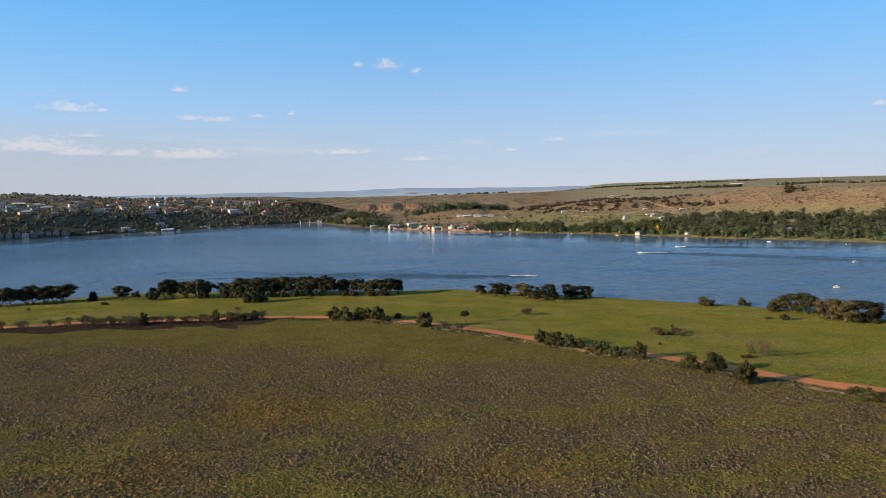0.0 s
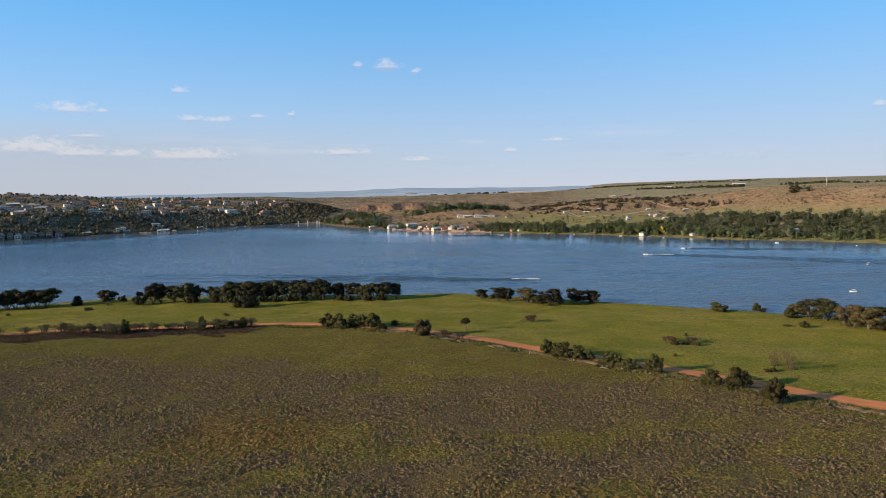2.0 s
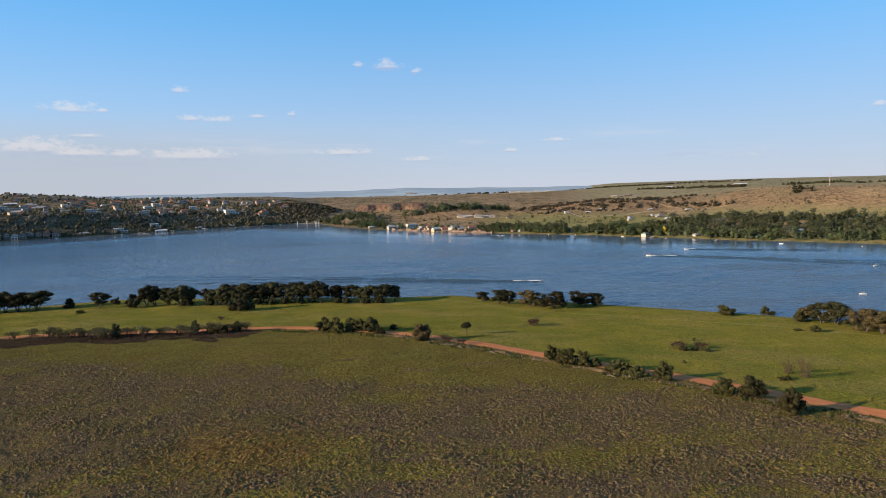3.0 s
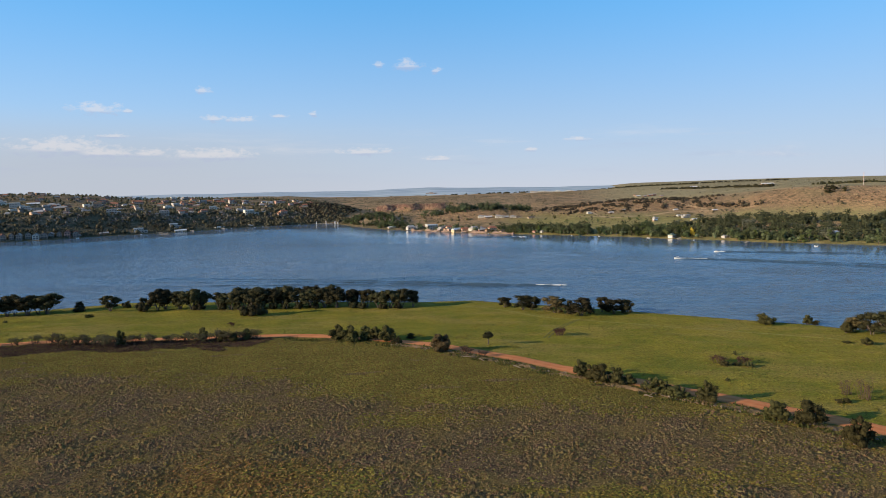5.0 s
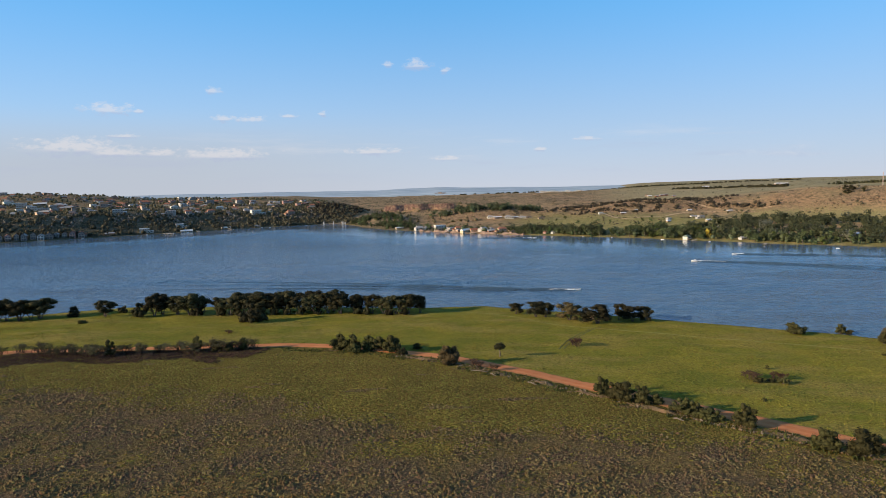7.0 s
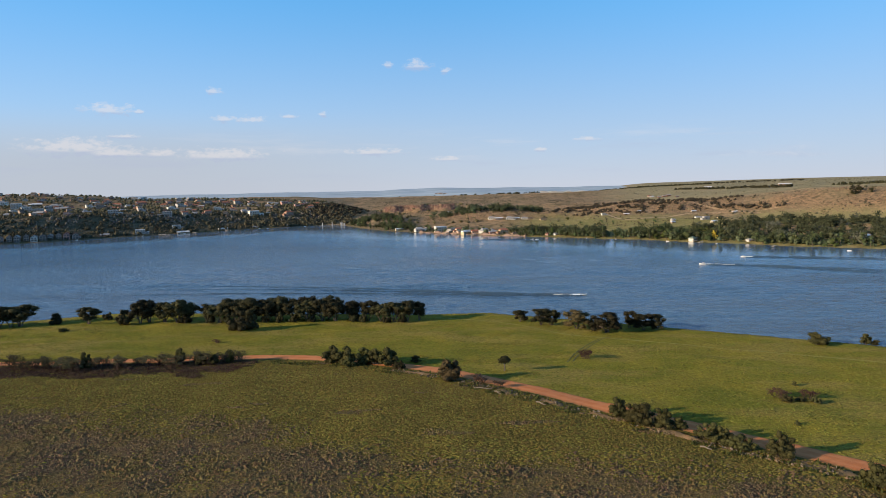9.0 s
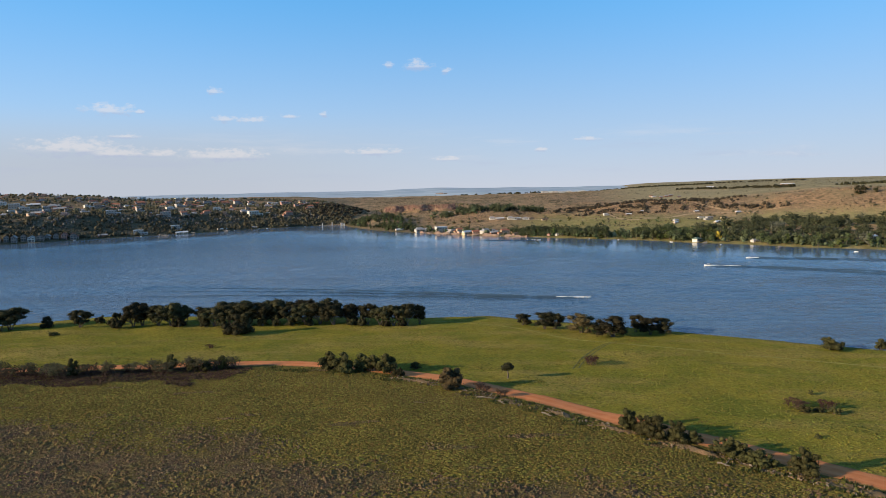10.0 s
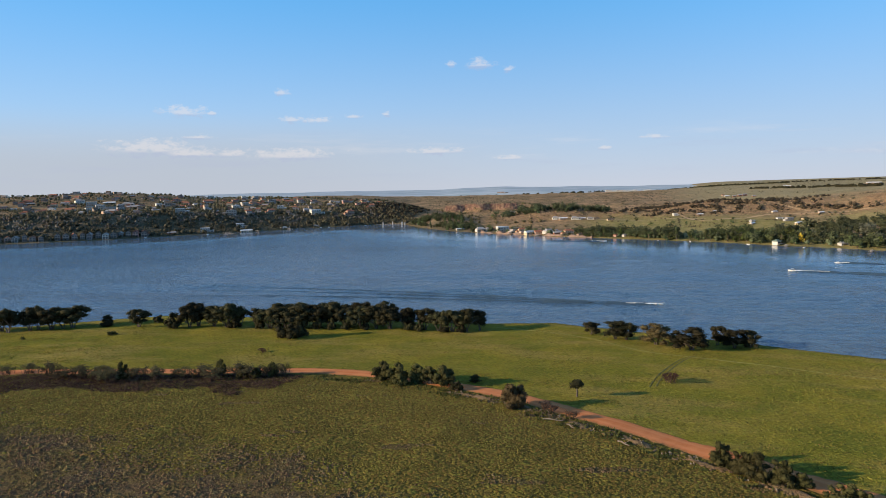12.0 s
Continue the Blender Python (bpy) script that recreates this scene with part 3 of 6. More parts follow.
def build_ground():
    xs = graded([(-4300, 220), (-1200, 40), (-560, 12), (-200, 4), (-140, 2), (160, 4), (320, 10), (720, 45), (1500, 220), (4300, 1)])
    ys = graded([(-1200, 120), (-120, 20), (40, 2), (290, 8), (380, 10), (1000, 30), (1700, 120), (4600, 1)])
    gx, gy = np.meshgrid(xs, ys)
    z = land(gx, gy)
    v = np.stack([gx, gy, z], -1).reshape(-1, 3)
    w, h = len(xs), len(ys)
    i = (np.arange(h - 1)[:, None] * w + np.arange(w - 1)[None, :]).ravel()
    me = mesh_np("ground", v, np.stack([i, i + 1, i + w + 1, i + w], 1), GROUND)
    x, y = v[:, 0], v[:, 1]
    _, meadow, heath = zones(x, y)
    s = -side(x, y, FAR_SHORE)
    far = smooth(s, -30, -10)
    wl = smooth(-140 - 0.17 * (y - 834) - x, -10, 80)
    u = x / np.maximum(y, 50)
    lawn = (1 - wl) * smooth(s, 20, 50) * (1 - smooth(s, 150, 210)) * smooth(u, 0.04, 0.12) * (1 - smooth(u, 0.34, 0.42))
    lawn = np.maximum(lawn, (1 - wl) * (1 - smooth(s, 20, 45)) * 0.9 * smooth(u, 0, 0.1))
    plain_zone = np.maximum(0.9 * smooth(s, 330, 470) * smooth(u, 0.16, 0.28), 0.3 * smooth(s, 150, 200) * smooth(u, 0.3, 0.4))
    lawn = np.maximum(lawn, 0.9 * smooth(s, 125, 150) * (1 - smooth(s, 205, 235)) * smooth(u, 0.36, 0.42))
    rocky = (1 - wl) * smooth(s, 205, 235) * (1 - smooth(s + 25 * waves(x, y, 80, 55), 245, 315)) * smooth(u, 0.26, 0.34) * 0.85 + (1 - wl) * bump(x, y, 30, 775, 75, 40) * 0.9 + (1 - wl) * bump(x, y, 200, 800, 80, 45) * 0.6 + (1 - wl) * bump(x, y, -50, 935, 90, 40) * 0.8
    # first bump: scrub tone darkens the inlet knoll in place of its shade
    spit = 1.2 * bump(x, y, -165, 922, 55, 60) + bump(x, y, -95, 775, 45, 70) + bump(x, y, -30, 672, 50, 18)
    scrub = np.clip(0.8 * spit + (1 - smooth(s, 12, 34)) * smooth(-x, -10, 40), 0, 0.9) * (1 - wl) + wl * (1 - 0.55 * smooth(s + 18 * waves(x, y, 45, 59), 60, 85)) * (1 - smooth(s, 700, 1000))
    d = side(x, y, NEAR_SHORE)
    shore = (1 - smooth(np.abs(d - 0.5), 0.8, 2.5)) + (1 - smooth(np.abs(s - 1.0), 1.0, 3.0)) * 0.8
    for n, a in (("rust", rusty(x, y)), ("meadow", meadow), ("heath", heath), ("far", far), ("lawn", lawn), ("plain", plain_zone), ("rocky", np.clip(rocky, 0, 1)), ("scrub", scrub), ("shore", np.clip(shore, 0, 1))):
        floats(me, n, a)
    me.polygons.foreach_set("use_smooth", np.ones(len(me.polygons), bool))
    tagged(new("ground", me), "grassy headland sloping to the lake with dry hills beyond", "ground", kind="structure")


def build_water():
    """One sheet, with real low waves where the lake is near."""
    xs = graded([(-1600, 100), (-720, 10), (-260, 3), (300, 10), (420, 120), (1500, 1)])
    ys = graded([(-1200, 120), (0, 20), (180, 0.9), (400, 3), (560, 8), (900, 1)])
    gx, gy = np.meshgrid(xs, ys)
    r = np.random.RandomState(15)
    z = 0 * gx
    for k in range(16):
        a = radians(90 + r.normal(scale=13))
        f = 6.28 / r.uniform(3.4, 7.5)
        z = z + np.sin((gx * math.cos(a) + gy * math.sin(a)) * f + 2.5 * np.sin(gx * r.uniform(0.01, 0.05) + r.uniform(0, 6)) + r.uniform(0, 6.28)) * r.uniform(0.03, 0.072) * 6.28 / f / 6
    gust = 0.55 + 0.45 * waves(gx, gy * 2.2, 90, 16)
    z = z * np.clip(gust, 0.12, 1.1) * smooth(gx, -290, -200) * (1 - smooth(gx, 240, 300)) * (1 - smooth(gy, 330, 560)) * smooth(gy, 120, 190)
    w, h = len(xs), len(ys)
    i = (np.arange(h - 1)[:, None] * w + np.arange(w - 1)[None, :]).ravel()
    me = mesh_np("water", np.stack([gx, gy, z], -1).reshape(-1, 3), np.stack([i, i + 1, i + w + 1, i + w], 1), WATER)
    me.polygons.foreach_set("use_smooth", np.ones(len(me.polygons), bool))
    fx, fy = gx.ravel(), gy.ravel()
    floats(me, "lee", 1 - smooth(side(fx, fy, FAR_SHORE) + 10 * waves(fx, fy, 60, 17), 20, 170))
    tagged(new("water", me), "deep blue lake with fine wind ripples", "lake", kind="structure")


def along(line, step):
    """Points every step metres along a line, rounded at the corners, with the right-hand normal."""
    p = np.array(line, float)
    for _ in range(2):
        q = [p[0]]
        for a, b in zip(p[:-1], p[1:]):
            q += [0.75 * a + 0.25 * b, 0.25 * a + 0.75 * b]
        p = np.array(q + [p[-1]])
    s = np.concatenate([[0], np.cumsum(np.hypot(*np.diff(p, axis=0).T))])
    t = np.arange(0, s[-1], step)
    x, y = np.interp(t, s, p[:, 0]), np.interp(t, s, p[:, 1])
    tx, ty = np.gradient(x), np.gradient(y)
    k = np.hypot(tx, ty)
    return x, y, ty / k, -tx / k


def build_road():
    x, y, nx, ny = along(ROAD, 1.0)
    r = np.random.RandomState(4)
    cols = np.array([-1, -0.75, -0.45, -0.15, 0.15, 0.45, 0.75, 1])
    half = 2.6 + 0.25 * waves(x, y, 9, 31)
    v, a = [], []
    for c in cols:
        o = c * half + (r.normal(scale=0.16, size=len(x)) if abs(c) == 1 else 0)
        px, py = x + nx * o, y + ny * o
        lift = 0.10 - 0.05 * (abs(abs(c) - 0.45) < 0.01) - 0.09 * (abs(c) == 1)
        v.append(np.stack([px, py, land(px, py) + lift], 1))
        a.append(np.full(len(x), c))
    v, n = np.stack(v, 1), len(cols)
    i = (np.arange(len(x) - 1)[:, None] * n + np.arange(n - 1)[None, :]).ravel()
    me = mesh_np("road", v.reshape(-1, 3), np.stack([i, i + 1, i + n + 1, i + n], 1), EARTH)
    floats(me, "across", np.stack(a, 1))
    tagged(new("road", me), "narrow red earth track with worn wheel ruts", "dirt road", kind="structure")


def build_bank():
    """The low heap of dug earth along the near side of the track."""
    x, y, nx, ny = along(ROAD, 0.7)
    k = (x > -14) & (x < 120)
    x, y, nx, ny = x[k], y[k], nx[k], ny[k]
    r = np.random.RandomState(8)
    prof = [(4.0, -0.1), (4.4, 0.05), (4.8, 0.18), (5.2, 0.15), (5.7, 0.05), (6.2, -0.1)]
    v = []
    for o, h in prof:
        oo = o + r.normal(scale=0.22, size=len(x)) + 0.6 * waves(x, y, 14, 41)
        hh = h * np.clip(0.55 + 1.3 * waves(x, y, 9, 42), -0.4, 2) + (r.normal(scale=0.12, size=len(x)) if h > 0 else 0)
        px, py = x + nx * oo, y + ny * oo
        v.append(np.stack([px, py, land(px, py) + hh], 1))
    v, n = np.stack(v, 1), len(prof)
    i = (np.arange(len(x) - 1)[:, None] * n + np.arange(n - 1)[None, :]).ravel()
    tagged(new("bank", mesh_np("bank", v.reshape(-1, 3), np.stack([i, i + 1, i + n + 1, i + n], 1), DIRT)),
           "low uneven earth bank beside the track", "earth bank", kind="structure")


def trail(name, line, half, label):
    """A faint trodden line through the grass."""
    x, y, nx, ny = along(line, 0.8)
    r = np.random.RandomState(len(x))
    v = []
    for c, h in ((-1, 0.0), (-0.4, 0.07), (0.4, 0.07), (1, 0.0)):
        o = c * half * r.uniform(0.6, 1.3, len(x))
        px, py = x + nx * o, y + ny * o
        v.append(np.stack([px, py, land(px, py) + h], 1))
    v = np.stack(v, 1)
    i = (np.arange(len(x) - 1)[:, None] * 4 + np.arange(3)[None, :]).ravel()
    tagged(new(name, mesh_np(name, v.reshape(-1, 3), np.stack([i, i + 1, i + 5, i + 4], 1), FARMTRACK if "dirt" in label else TRODDEN if "pale" in label else RUT)), label, "trail", kind="structure")


def build_hills():
    """The plain and low hills at the edge of sight, with haze painted into their colour."""
    a = np.radians(np.arange(-50, 24, 0.5))
    deg = np.degrees(a)
    rad = np.array([2250.0, 2300.0, 2700.0, 3200.0, 3700.0, 4200.0, 4500.0, 4600.0])
    prof = np.array([-8.0, 0.55, 0.62, 0.6, 0.85, 0.82, 1.0, 0.2])
    top = 22 + 3.5 * waves(deg, deg * 0, 16, 51) + 1.5 * waves(deg, deg * 0, 5, 52)
    fade = 1 - smooth(deg, 13, 22)
    v = []
    for k, (q, h) in enumerate(zip(rad, prof)):
        z = np.where(h < 0, h, top * h + 1.3 * waves(deg, deg * 0 + k * 9, 7, 53)) * fade - 6 * (1 - fade)
        v.append(np.stack([q * np.sin(a), q * np.cos(a), z], 1))
    v, n = np.stack(v, 1), len(rad)
    i = (np.arange(len(a) - 1)[:, None] * n + np.arange(n - 1)[None, :]).ravel()
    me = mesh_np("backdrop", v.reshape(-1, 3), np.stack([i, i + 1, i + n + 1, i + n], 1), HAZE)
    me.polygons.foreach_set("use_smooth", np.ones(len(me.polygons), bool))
    tagged(new("backdrop", me), "distant plain and low hills painted in blue haze on the horizon", "hills", kind="structure")


def build_quay():
    """The rough terrace wall along the water in front of the village."""
    x, y, nx, ny = along(FAR_SHORE, 1.2)
    k = (x > -44) & (x < 52)
    x, y, nx, ny = x[k], y[k], nx[k], ny[k]
    r = np.random.RandomState(9)
    v = []
    for o, h in ((-0.4, -0.6), (0.3, 0.5), (0.6, 1.5), (1.6, 1.8), (2.6, 1.6), (3.0, 0.2)):
        oo = o + r.normal(scale=0.15, size=len(x))
        hh = h * np.clip(0.75 + 0.6 * waves(x, y, 17, 57), 0.1, 1.4) + r.normal(scale=0.08, size=len(x))
        v.append(np.stack([x - nx * oo, y - ny * oo, hh], 1))
    v, n = np.stack(v, 1), 6
    i = (np.arange(len(x) - 1)[:, None] * n + np.arange(n - 1)[None, :]).ravel()
    tagged(new("quay_wall", mesh_np("quay_wall", v.reshape(-1, 3), np.stack([i, i + n, i + n + 1, i + 1], 1), QUAY)),
           "low uneven pinkish stone wall along the village waterfront", "wall", kind="structure")


build_ground(), build_water(), build_road(), build_bank(), build_hills(), build_quay()


# ---- trees and bushes ----
def thing(name, label, category, group=""):
    return tagged(new(name), label, category, group)


def spread_tree(seed, leaf, label, group, low=0.42, w=8.0, h=8.0, n=3300, size=0.37):
    """A broad, flat-topped tree on several leaning stems."""
    r = np.random.RandomState(seed)
    ob = thing("tree", label, "tree", group)
    stems = r.randint(3, 5)
    blobs, wood = [], []
    for i in range(stems):
        a = 2 * math.pi * (i + r.uniform(0, 0.6)) / stems
        reach = w * r.uniform(0.22, 0.36)
        fork = (reach * 0.5 * math.cos(a), reach * 0.5 * math.sin(a), h * r.uniform(0.2, 0.3))
        wood.append(tube([(0.25 * math.cos(a), 0.25 * math.sin(a), -0.4), (reach * 0.2 * math.cos(a), reach * 0.2 * math.sin(a), h * 0.12), fork], [0.2, 0.16, 0.12]))
        for j in range(r.randint(5, 8)):
            b = a + r.uniform(-1.1, 1.1)
            q = reach * r.uniform(0.5, 1.35)
            end = (q * math.cos(b), q * math.sin(b), h * (r.uniform(low, 0.84) - 0.10 * q / reach))
            wood.append(tube([fork, (0.5 * (fork[0] + end[0]), 0.5 * (fork[1] + end[1]), 0.55 * fork[2] + 0.45 * end[2]), end], [0.10, 0.07, 0.03], 5))
            blobs.append((*end, w * r.uniform(0.13, 0.21), w * r.uniform(0.13, 0.21), h * r.uniform(0.09, 0.155)))
    for j in range(5):
        a, q = r.uniform(0, 6.28), w * r.uniform(0.05, 0.25)
        blobs.append((q * math.cos(a), q * math.sin(a), h * r.uniform(0.66, 0.84), w * r.uniform(0.14, 0.2), w * r.uniform(0.14, 0.2), h * r.uniform(0.07, 0.12)))
    part("trunk", mesh_np("trunk", *join(wood), BARK), BARK, ob)
    part("crown", mesh_np("crown", *join([leaves(blobs, n, size, r, 0.3), cores(blobs, r, 0.7)]), LEAF[leaf]), None, ob)
    return ob


def bush(seed, leaf, label, group, w=4.0, h=3.5, n=2500, size=0.22, name="bush", lumps=20):
    """A dense, uneven bush, leafy to the ground."""
    r = np.random.RandomState(seed)
    ob = thing(name, label, "bush", group)
    blobs, wood = [], []
    for i in range(lumps):
        a, q = r.uniform(0, 6.28), w * r.uniform(0.02, 0.42)
        z = h * r.uniform(0.2, 0.9) * (1.0 - 0.75 * (q / (0.5 * w)) ** 2)
        z = max(z, 0.16 * h)
        blobs.append((q * math.cos(a), q * math.sin(a), z, w * r.uniform(0.10, 0.2), w * r.uniform(0.10, 0.2), h * r.uniform(0.10, 0.2)))
        wood.append(tube([(0.1 * math.cos(a), 0.1 * math.sin(a), -0.3), (q * 0.6 * math.cos(a), q * 0.6 * math.sin(a), z * 0.6), (q * math.cos(a), q * math.sin(a), z)], [0.06, 0.045, 0.02], 4))
    for i in range(4):
        a = r.uniform(0, 6.28)
        blobs.append((w * 0.2 * math.cos(a), w * 0.2 * math.sin(a), h * r.uniform(0.15, 0.4), w * 0.25, w * 0.25, h * 0.2))
    part("stem", mesh_np("stem", *join(wood), BARK), BARK, ob)
    part("foliage", mesh_np("foliage", *join([leaves(blobs, n, size, r, 0.42), cores(blobs, r, 0.76)]), LEAF[leaf]), None, ob)
    return ob


def mop_tree(seed, leaf, label, w=2.8, h=4.2):
    """A little tree: one thin stem and a round head."""
    r = np.random.RandomState(seed)
    ob = thing("small_tree", label, "tree")
    part("trunk", mesh_np("trunk", *join([tube([(0, 0, -0.4), (0.08, 0, 1.2), (-0.05, 0.05, 2.6)], [0.15, 0.12, 0.09]),
                                         tube([(0.05, 0, 2.0), (0.6, 0.2, 3.0)], [0.05, 0.03], 5), tube([(0, 0, 2.1), (-0.6, -0.2, 3.0)], [0.05, 0.03], 5)]), BARK), BARK, ob)
    blobs = [(0, 0, 3.3, 1.0, 1.0, 1.0), (0.6, 0.2, 3.1, 0.7, 0.7, 0.75), (-0.65, -0.1, 3.2, 0.7, 0.7, 0.75), (0.1, 0.1, 3.9, 0.75, 0.75, 0.6)]
    part("crown", mesh_np("crown", *join([leaves(blobs, 800, 0.3, r), cores(blobs, r)]), LEAF[leaf]), None, ob)
    return ob


def twiggy(seed, leaf, label, group, w=3.0, h=2.6, n=260):
    """A sparse shrub: many thin stems with few leaves."""
    r = np.random.RandomState(seed)
    ob = thing("shrub", label, "shrub", group)
    wood, blobs = [], []
    for i in range(26):
        a, q, z = r.uniform(0, 6.28), w * r.uniform(0.1, 0.5), h * r.uniform(0.55, 1.0)
        s = r.uniform(-0.25, 0.25, 2) * w
        wood.append(tube([(s[0], s[1], -0.2), (s[0] + q * 0.4 * math.cos(a), s[1] + q * 0.4 * math.sin(a), z * 0.6), (s[0] + q * 0.7 * math.cos(a), s[1] + q * 0.7 * math.sin(a), z)], [0.035, 0.025, 0.012], 4))
        blobs.append((s[0] + q * 0.6 * math.cos(a), s[1] + q * 0.6 * math.sin(a), z * 0.85, 0.35, 0.35, 0.4))
    part("branchwork", mesh_np("branchwork", *join(wood), TWIG), TWIG, ob)
    part("foliage", mesh_np("foliage", *leaves(blobs, n, 0.17, r, 0.2), LEAF[leaf]), None, ob)
    return ob


def far_tree(seed, leaf, label, group, kind="round", n=330):
    """A tree for the far bank: 9 m across, 11 m high."""
    r = np.random.RandomState(seed)
    ob = thing("tree", label, "tree", group)
    blobs = []
    if kind == "cone":
        for i in range(7):
            z = 2.0 + i * 1.35
            q = 3.0 * (1 - i / 7.5)
            for j in range(2):
                a = r.uniform(0, 6.28)
                blobs.append((0.35 * q * math.cos(a), 0.35 * q * math.sin(a), z, q * 0.75, q * 0.75, 1.2))
    elif kind == "tall":
        for i in range(9):
            a, q, z = r.uniform(0, 6.28), r.uniform(0.3, 1.8), r.uniform(2.0, 11.0)
            blobs.append((q * math.cos(a), q * math.sin(a), z, r.uniform(1.2, 2.0), r.uniform(1.2, 2.0), r.uniform(1.2, 1.9)))
    else:
        for i in range(10):
            a, q, z = r.uniform(0, 6.28), r.uniform(0.5, 3.2), r.uniform(1.3, 8.2)
            blobs.append((q * math.cos(a), q * math.sin(a), z, r.uniform(1.6, 2.6), r.uniform(1.6, 2.6), r.uniform(1.3, 2.2)))
    part("trunk", mesh_np("trunk", *join([tube([(0, 0, -1.0), (0.1, 0.1, 2.5), (0, 0.2, 6.0)], [0.35, 0.28, 0.16]),
                                         tube([(0.1, 0.1, 2.5), (1.2, 0.4, 5.5)], [0.18, 0.08], 5), tube([(0.1, 0.1, 2.8), (-1.1, -0.3, 5.8)], [0.18, 0.08], 5)]), BARK), BARK, ob)
    part("crown", mesh_np("crown", *join([leaves(blobs, n, 0.9, r, 0.4), cores(blobs[:4], r, 0.72)]), LEAF[leaf]), None, ob)
    return ob


MADE = {}


def plant(maker, key, x, y, sx, sz, turn, *args, sink=0.0, **kw):
    """Places a kind of thing: built the first time, copied from then on."""
    m = pose(x, y, ground_z(x, y) - sink, 0, 0, turn) @ Matrix.Diagonal((sx, sx, sz, 1))
    if key not in MADE:
        MADE[key] = maker(*args, **kw)
        MADE[key].matrix_basis = m
        return MADE[key]
    src = MADE[key]
    keep = src.matrix_basis.copy()
    src.matrix_basis = Matrix.Identity(4)
    ob = copy_thing(src, m)
    src.matrix_basis = keep
    return ob


rnd = random.Random(7)
DARK_LABEL = "dark green spreading tree on several stems by the lake"
SHORE_LEFT = [(-176, 250, 8, 7.5), (-170.4, 252.5, 7, 7.5), (-165.5, 249.4, 8.8, 8.0), (-160.5, 252.5, 7.9, 7.6), (-159, 254.5, 6.5, 8.0), (-154.3, 254.3, 8.2, 7.8), (-151.5, 256, 6.8, 7.4), (-149.0, 257.3, 9.0, 7.8),
              (-125.9, 257.8, 6.4, 6.2), (-108.2, 257.3, 7.2, 7.8), (-106.2, 259.6, 7.8, 8.2), (-100.4, 258.6, 7.4, 7.3), (-95.5, 257.5, 7.8, 8.2), (-92.1, 259.4, 6.0, 6.8)]
SHORE_MAIN = [(-86.1, 258.9, 6.8, 6.2), (-80.9, 256.7, 7.8, 6.9), (-76.9, 257.8, 8.4, 8.2), (-71.7, 257.7, 9.0, 8.2), (-66.7, 259.4, 8.4, 7.6), (-62.4, 260.3, 8.6, 8.4), (-57.2, 259.3, 7.8, 7.4), (-51.7, 257.7, 8.2, 7.4),
              (-47.2, 257.8, 7.8, 7.9), (-42.6, 257.3, 7.4, 7.6), (-37.9, 258.3, 6.6, 7.2), (-31.7, 257.4, 6.4, 7.3), (-27.5, 256.2, 6.6, 6.3), (-23.0, 254.6, 7.2, 7.2), (-18.8, 254.8, 7.4, 7.2), (-15.0, 256.8, 5.6, 6.4),
              (-74, 262, 8, 8.2), (-64, 264, 8, 8), (-54, 263.5, 8, 8), (-46, 263, 8, 8)]
SHORE_RIGHT = [(17.6, 253.0, 5.0, 4.0), (23.5, 246.6, 6.8, 5.7), (26.6, 246.6, 5.6, 5.2), (33.6, 241.3, 7.9, 5.9), (41.2, 234.8, 8.6, 6.2), (49.6, 242.4, 4.6, 5.7), (52.8, 238.8, 6.6, 5.2), (57.2, 240.2, 5.0, 5.0),
               (112.7, 208.2, 5.6, 4.4), (115.3, 204.5, 7.2, 6.6), (118.3, 202.2, 8.3, 7.0), (119.5, 191.0, 7.4, 6.7), (122.7, 188.8, 8.0, 6.4), (126.5, 187.6, 9.0, 6.7), (132, 189, 7, 6)]
for group, rows in (("trees along the lake shore", SHORE_LEFT), ("grove by the lake shore", SHORE_MAIN), ("trees scattered along the point", SHORE_RIGHT)):
    for i, (x, y, w, h) in enumerate(rows):
        k = rnd.randrange(6)
        brown = rows is SHORE_RIGHT and i in (3, 8, 11, 12)
        plant(spread_tree, ("spread", k, brown, group), x, y, w / 6.7, h / 7.4, rnd.uniform(0, 360), 100 + k, "brown" if brown else "dark",
              "brownish spreading tree near the water's edge" if brown else DARK_LABEL, group, 0.24 if rows is SHORE_RIGHT else 0.38)

# leafy undergrowth among the shore trees, and single bushes by the water
UNDER = [(-138.3, 259.6, 5.5, 3.8), (-123.7, 265.6, 3.8, 3.1), (-112.2, 255.1, 5.6, 5.4), (-93, 256.6, 4.6, 4.8), (-69.4, 242.0, 8.2, 6.6), (-66.2, 243.5, 5, 5), (-84, 256.5, 4.2, 3.6), (-78, 255.6, 3.6, 3.6), (-73.5, 255.4, 3.4, 4.2),
         (-69.8, 255.6, 3.2, 4.4), (-65.5, 256.2, 3.4, 4.2), (-61, 256.6, 3.2, 3.8), (-56, 256, 3.6, 3.6), (-50, 255.6, 3.6, 3.2), (-36, 256.4, 4.2, 4.2), (-33.2, 255.4, 3.8, 3.6), (-25, 253.6, 3.2, 3), (-20, 253.2, 3.2, 2.6)]
for x, y, w, h in UNDER:
    k = rnd.randrange(4)
    plant(bush, ("under", k), x, y, w / 4, h / 3.5, rnd.uniform(0, 360), 200 + k, "dark", "dense dark green bush among the shore trees", "bushes by the lake")
POINT = [(93.2, 219.7, 6.6, 3.9), (38.7, 244.6, 3.0, 3.2), (107.1, 221.7, 3.2, 3.2), (109.2, 221.3, 2.6, 1.9), (105.0, 190.2, 3.4, 2.6), (109.5, 206.5, 3.6, 3.4), (101.5, 192.5, 2.6, 0.9), (129, 186, 4, 3)]
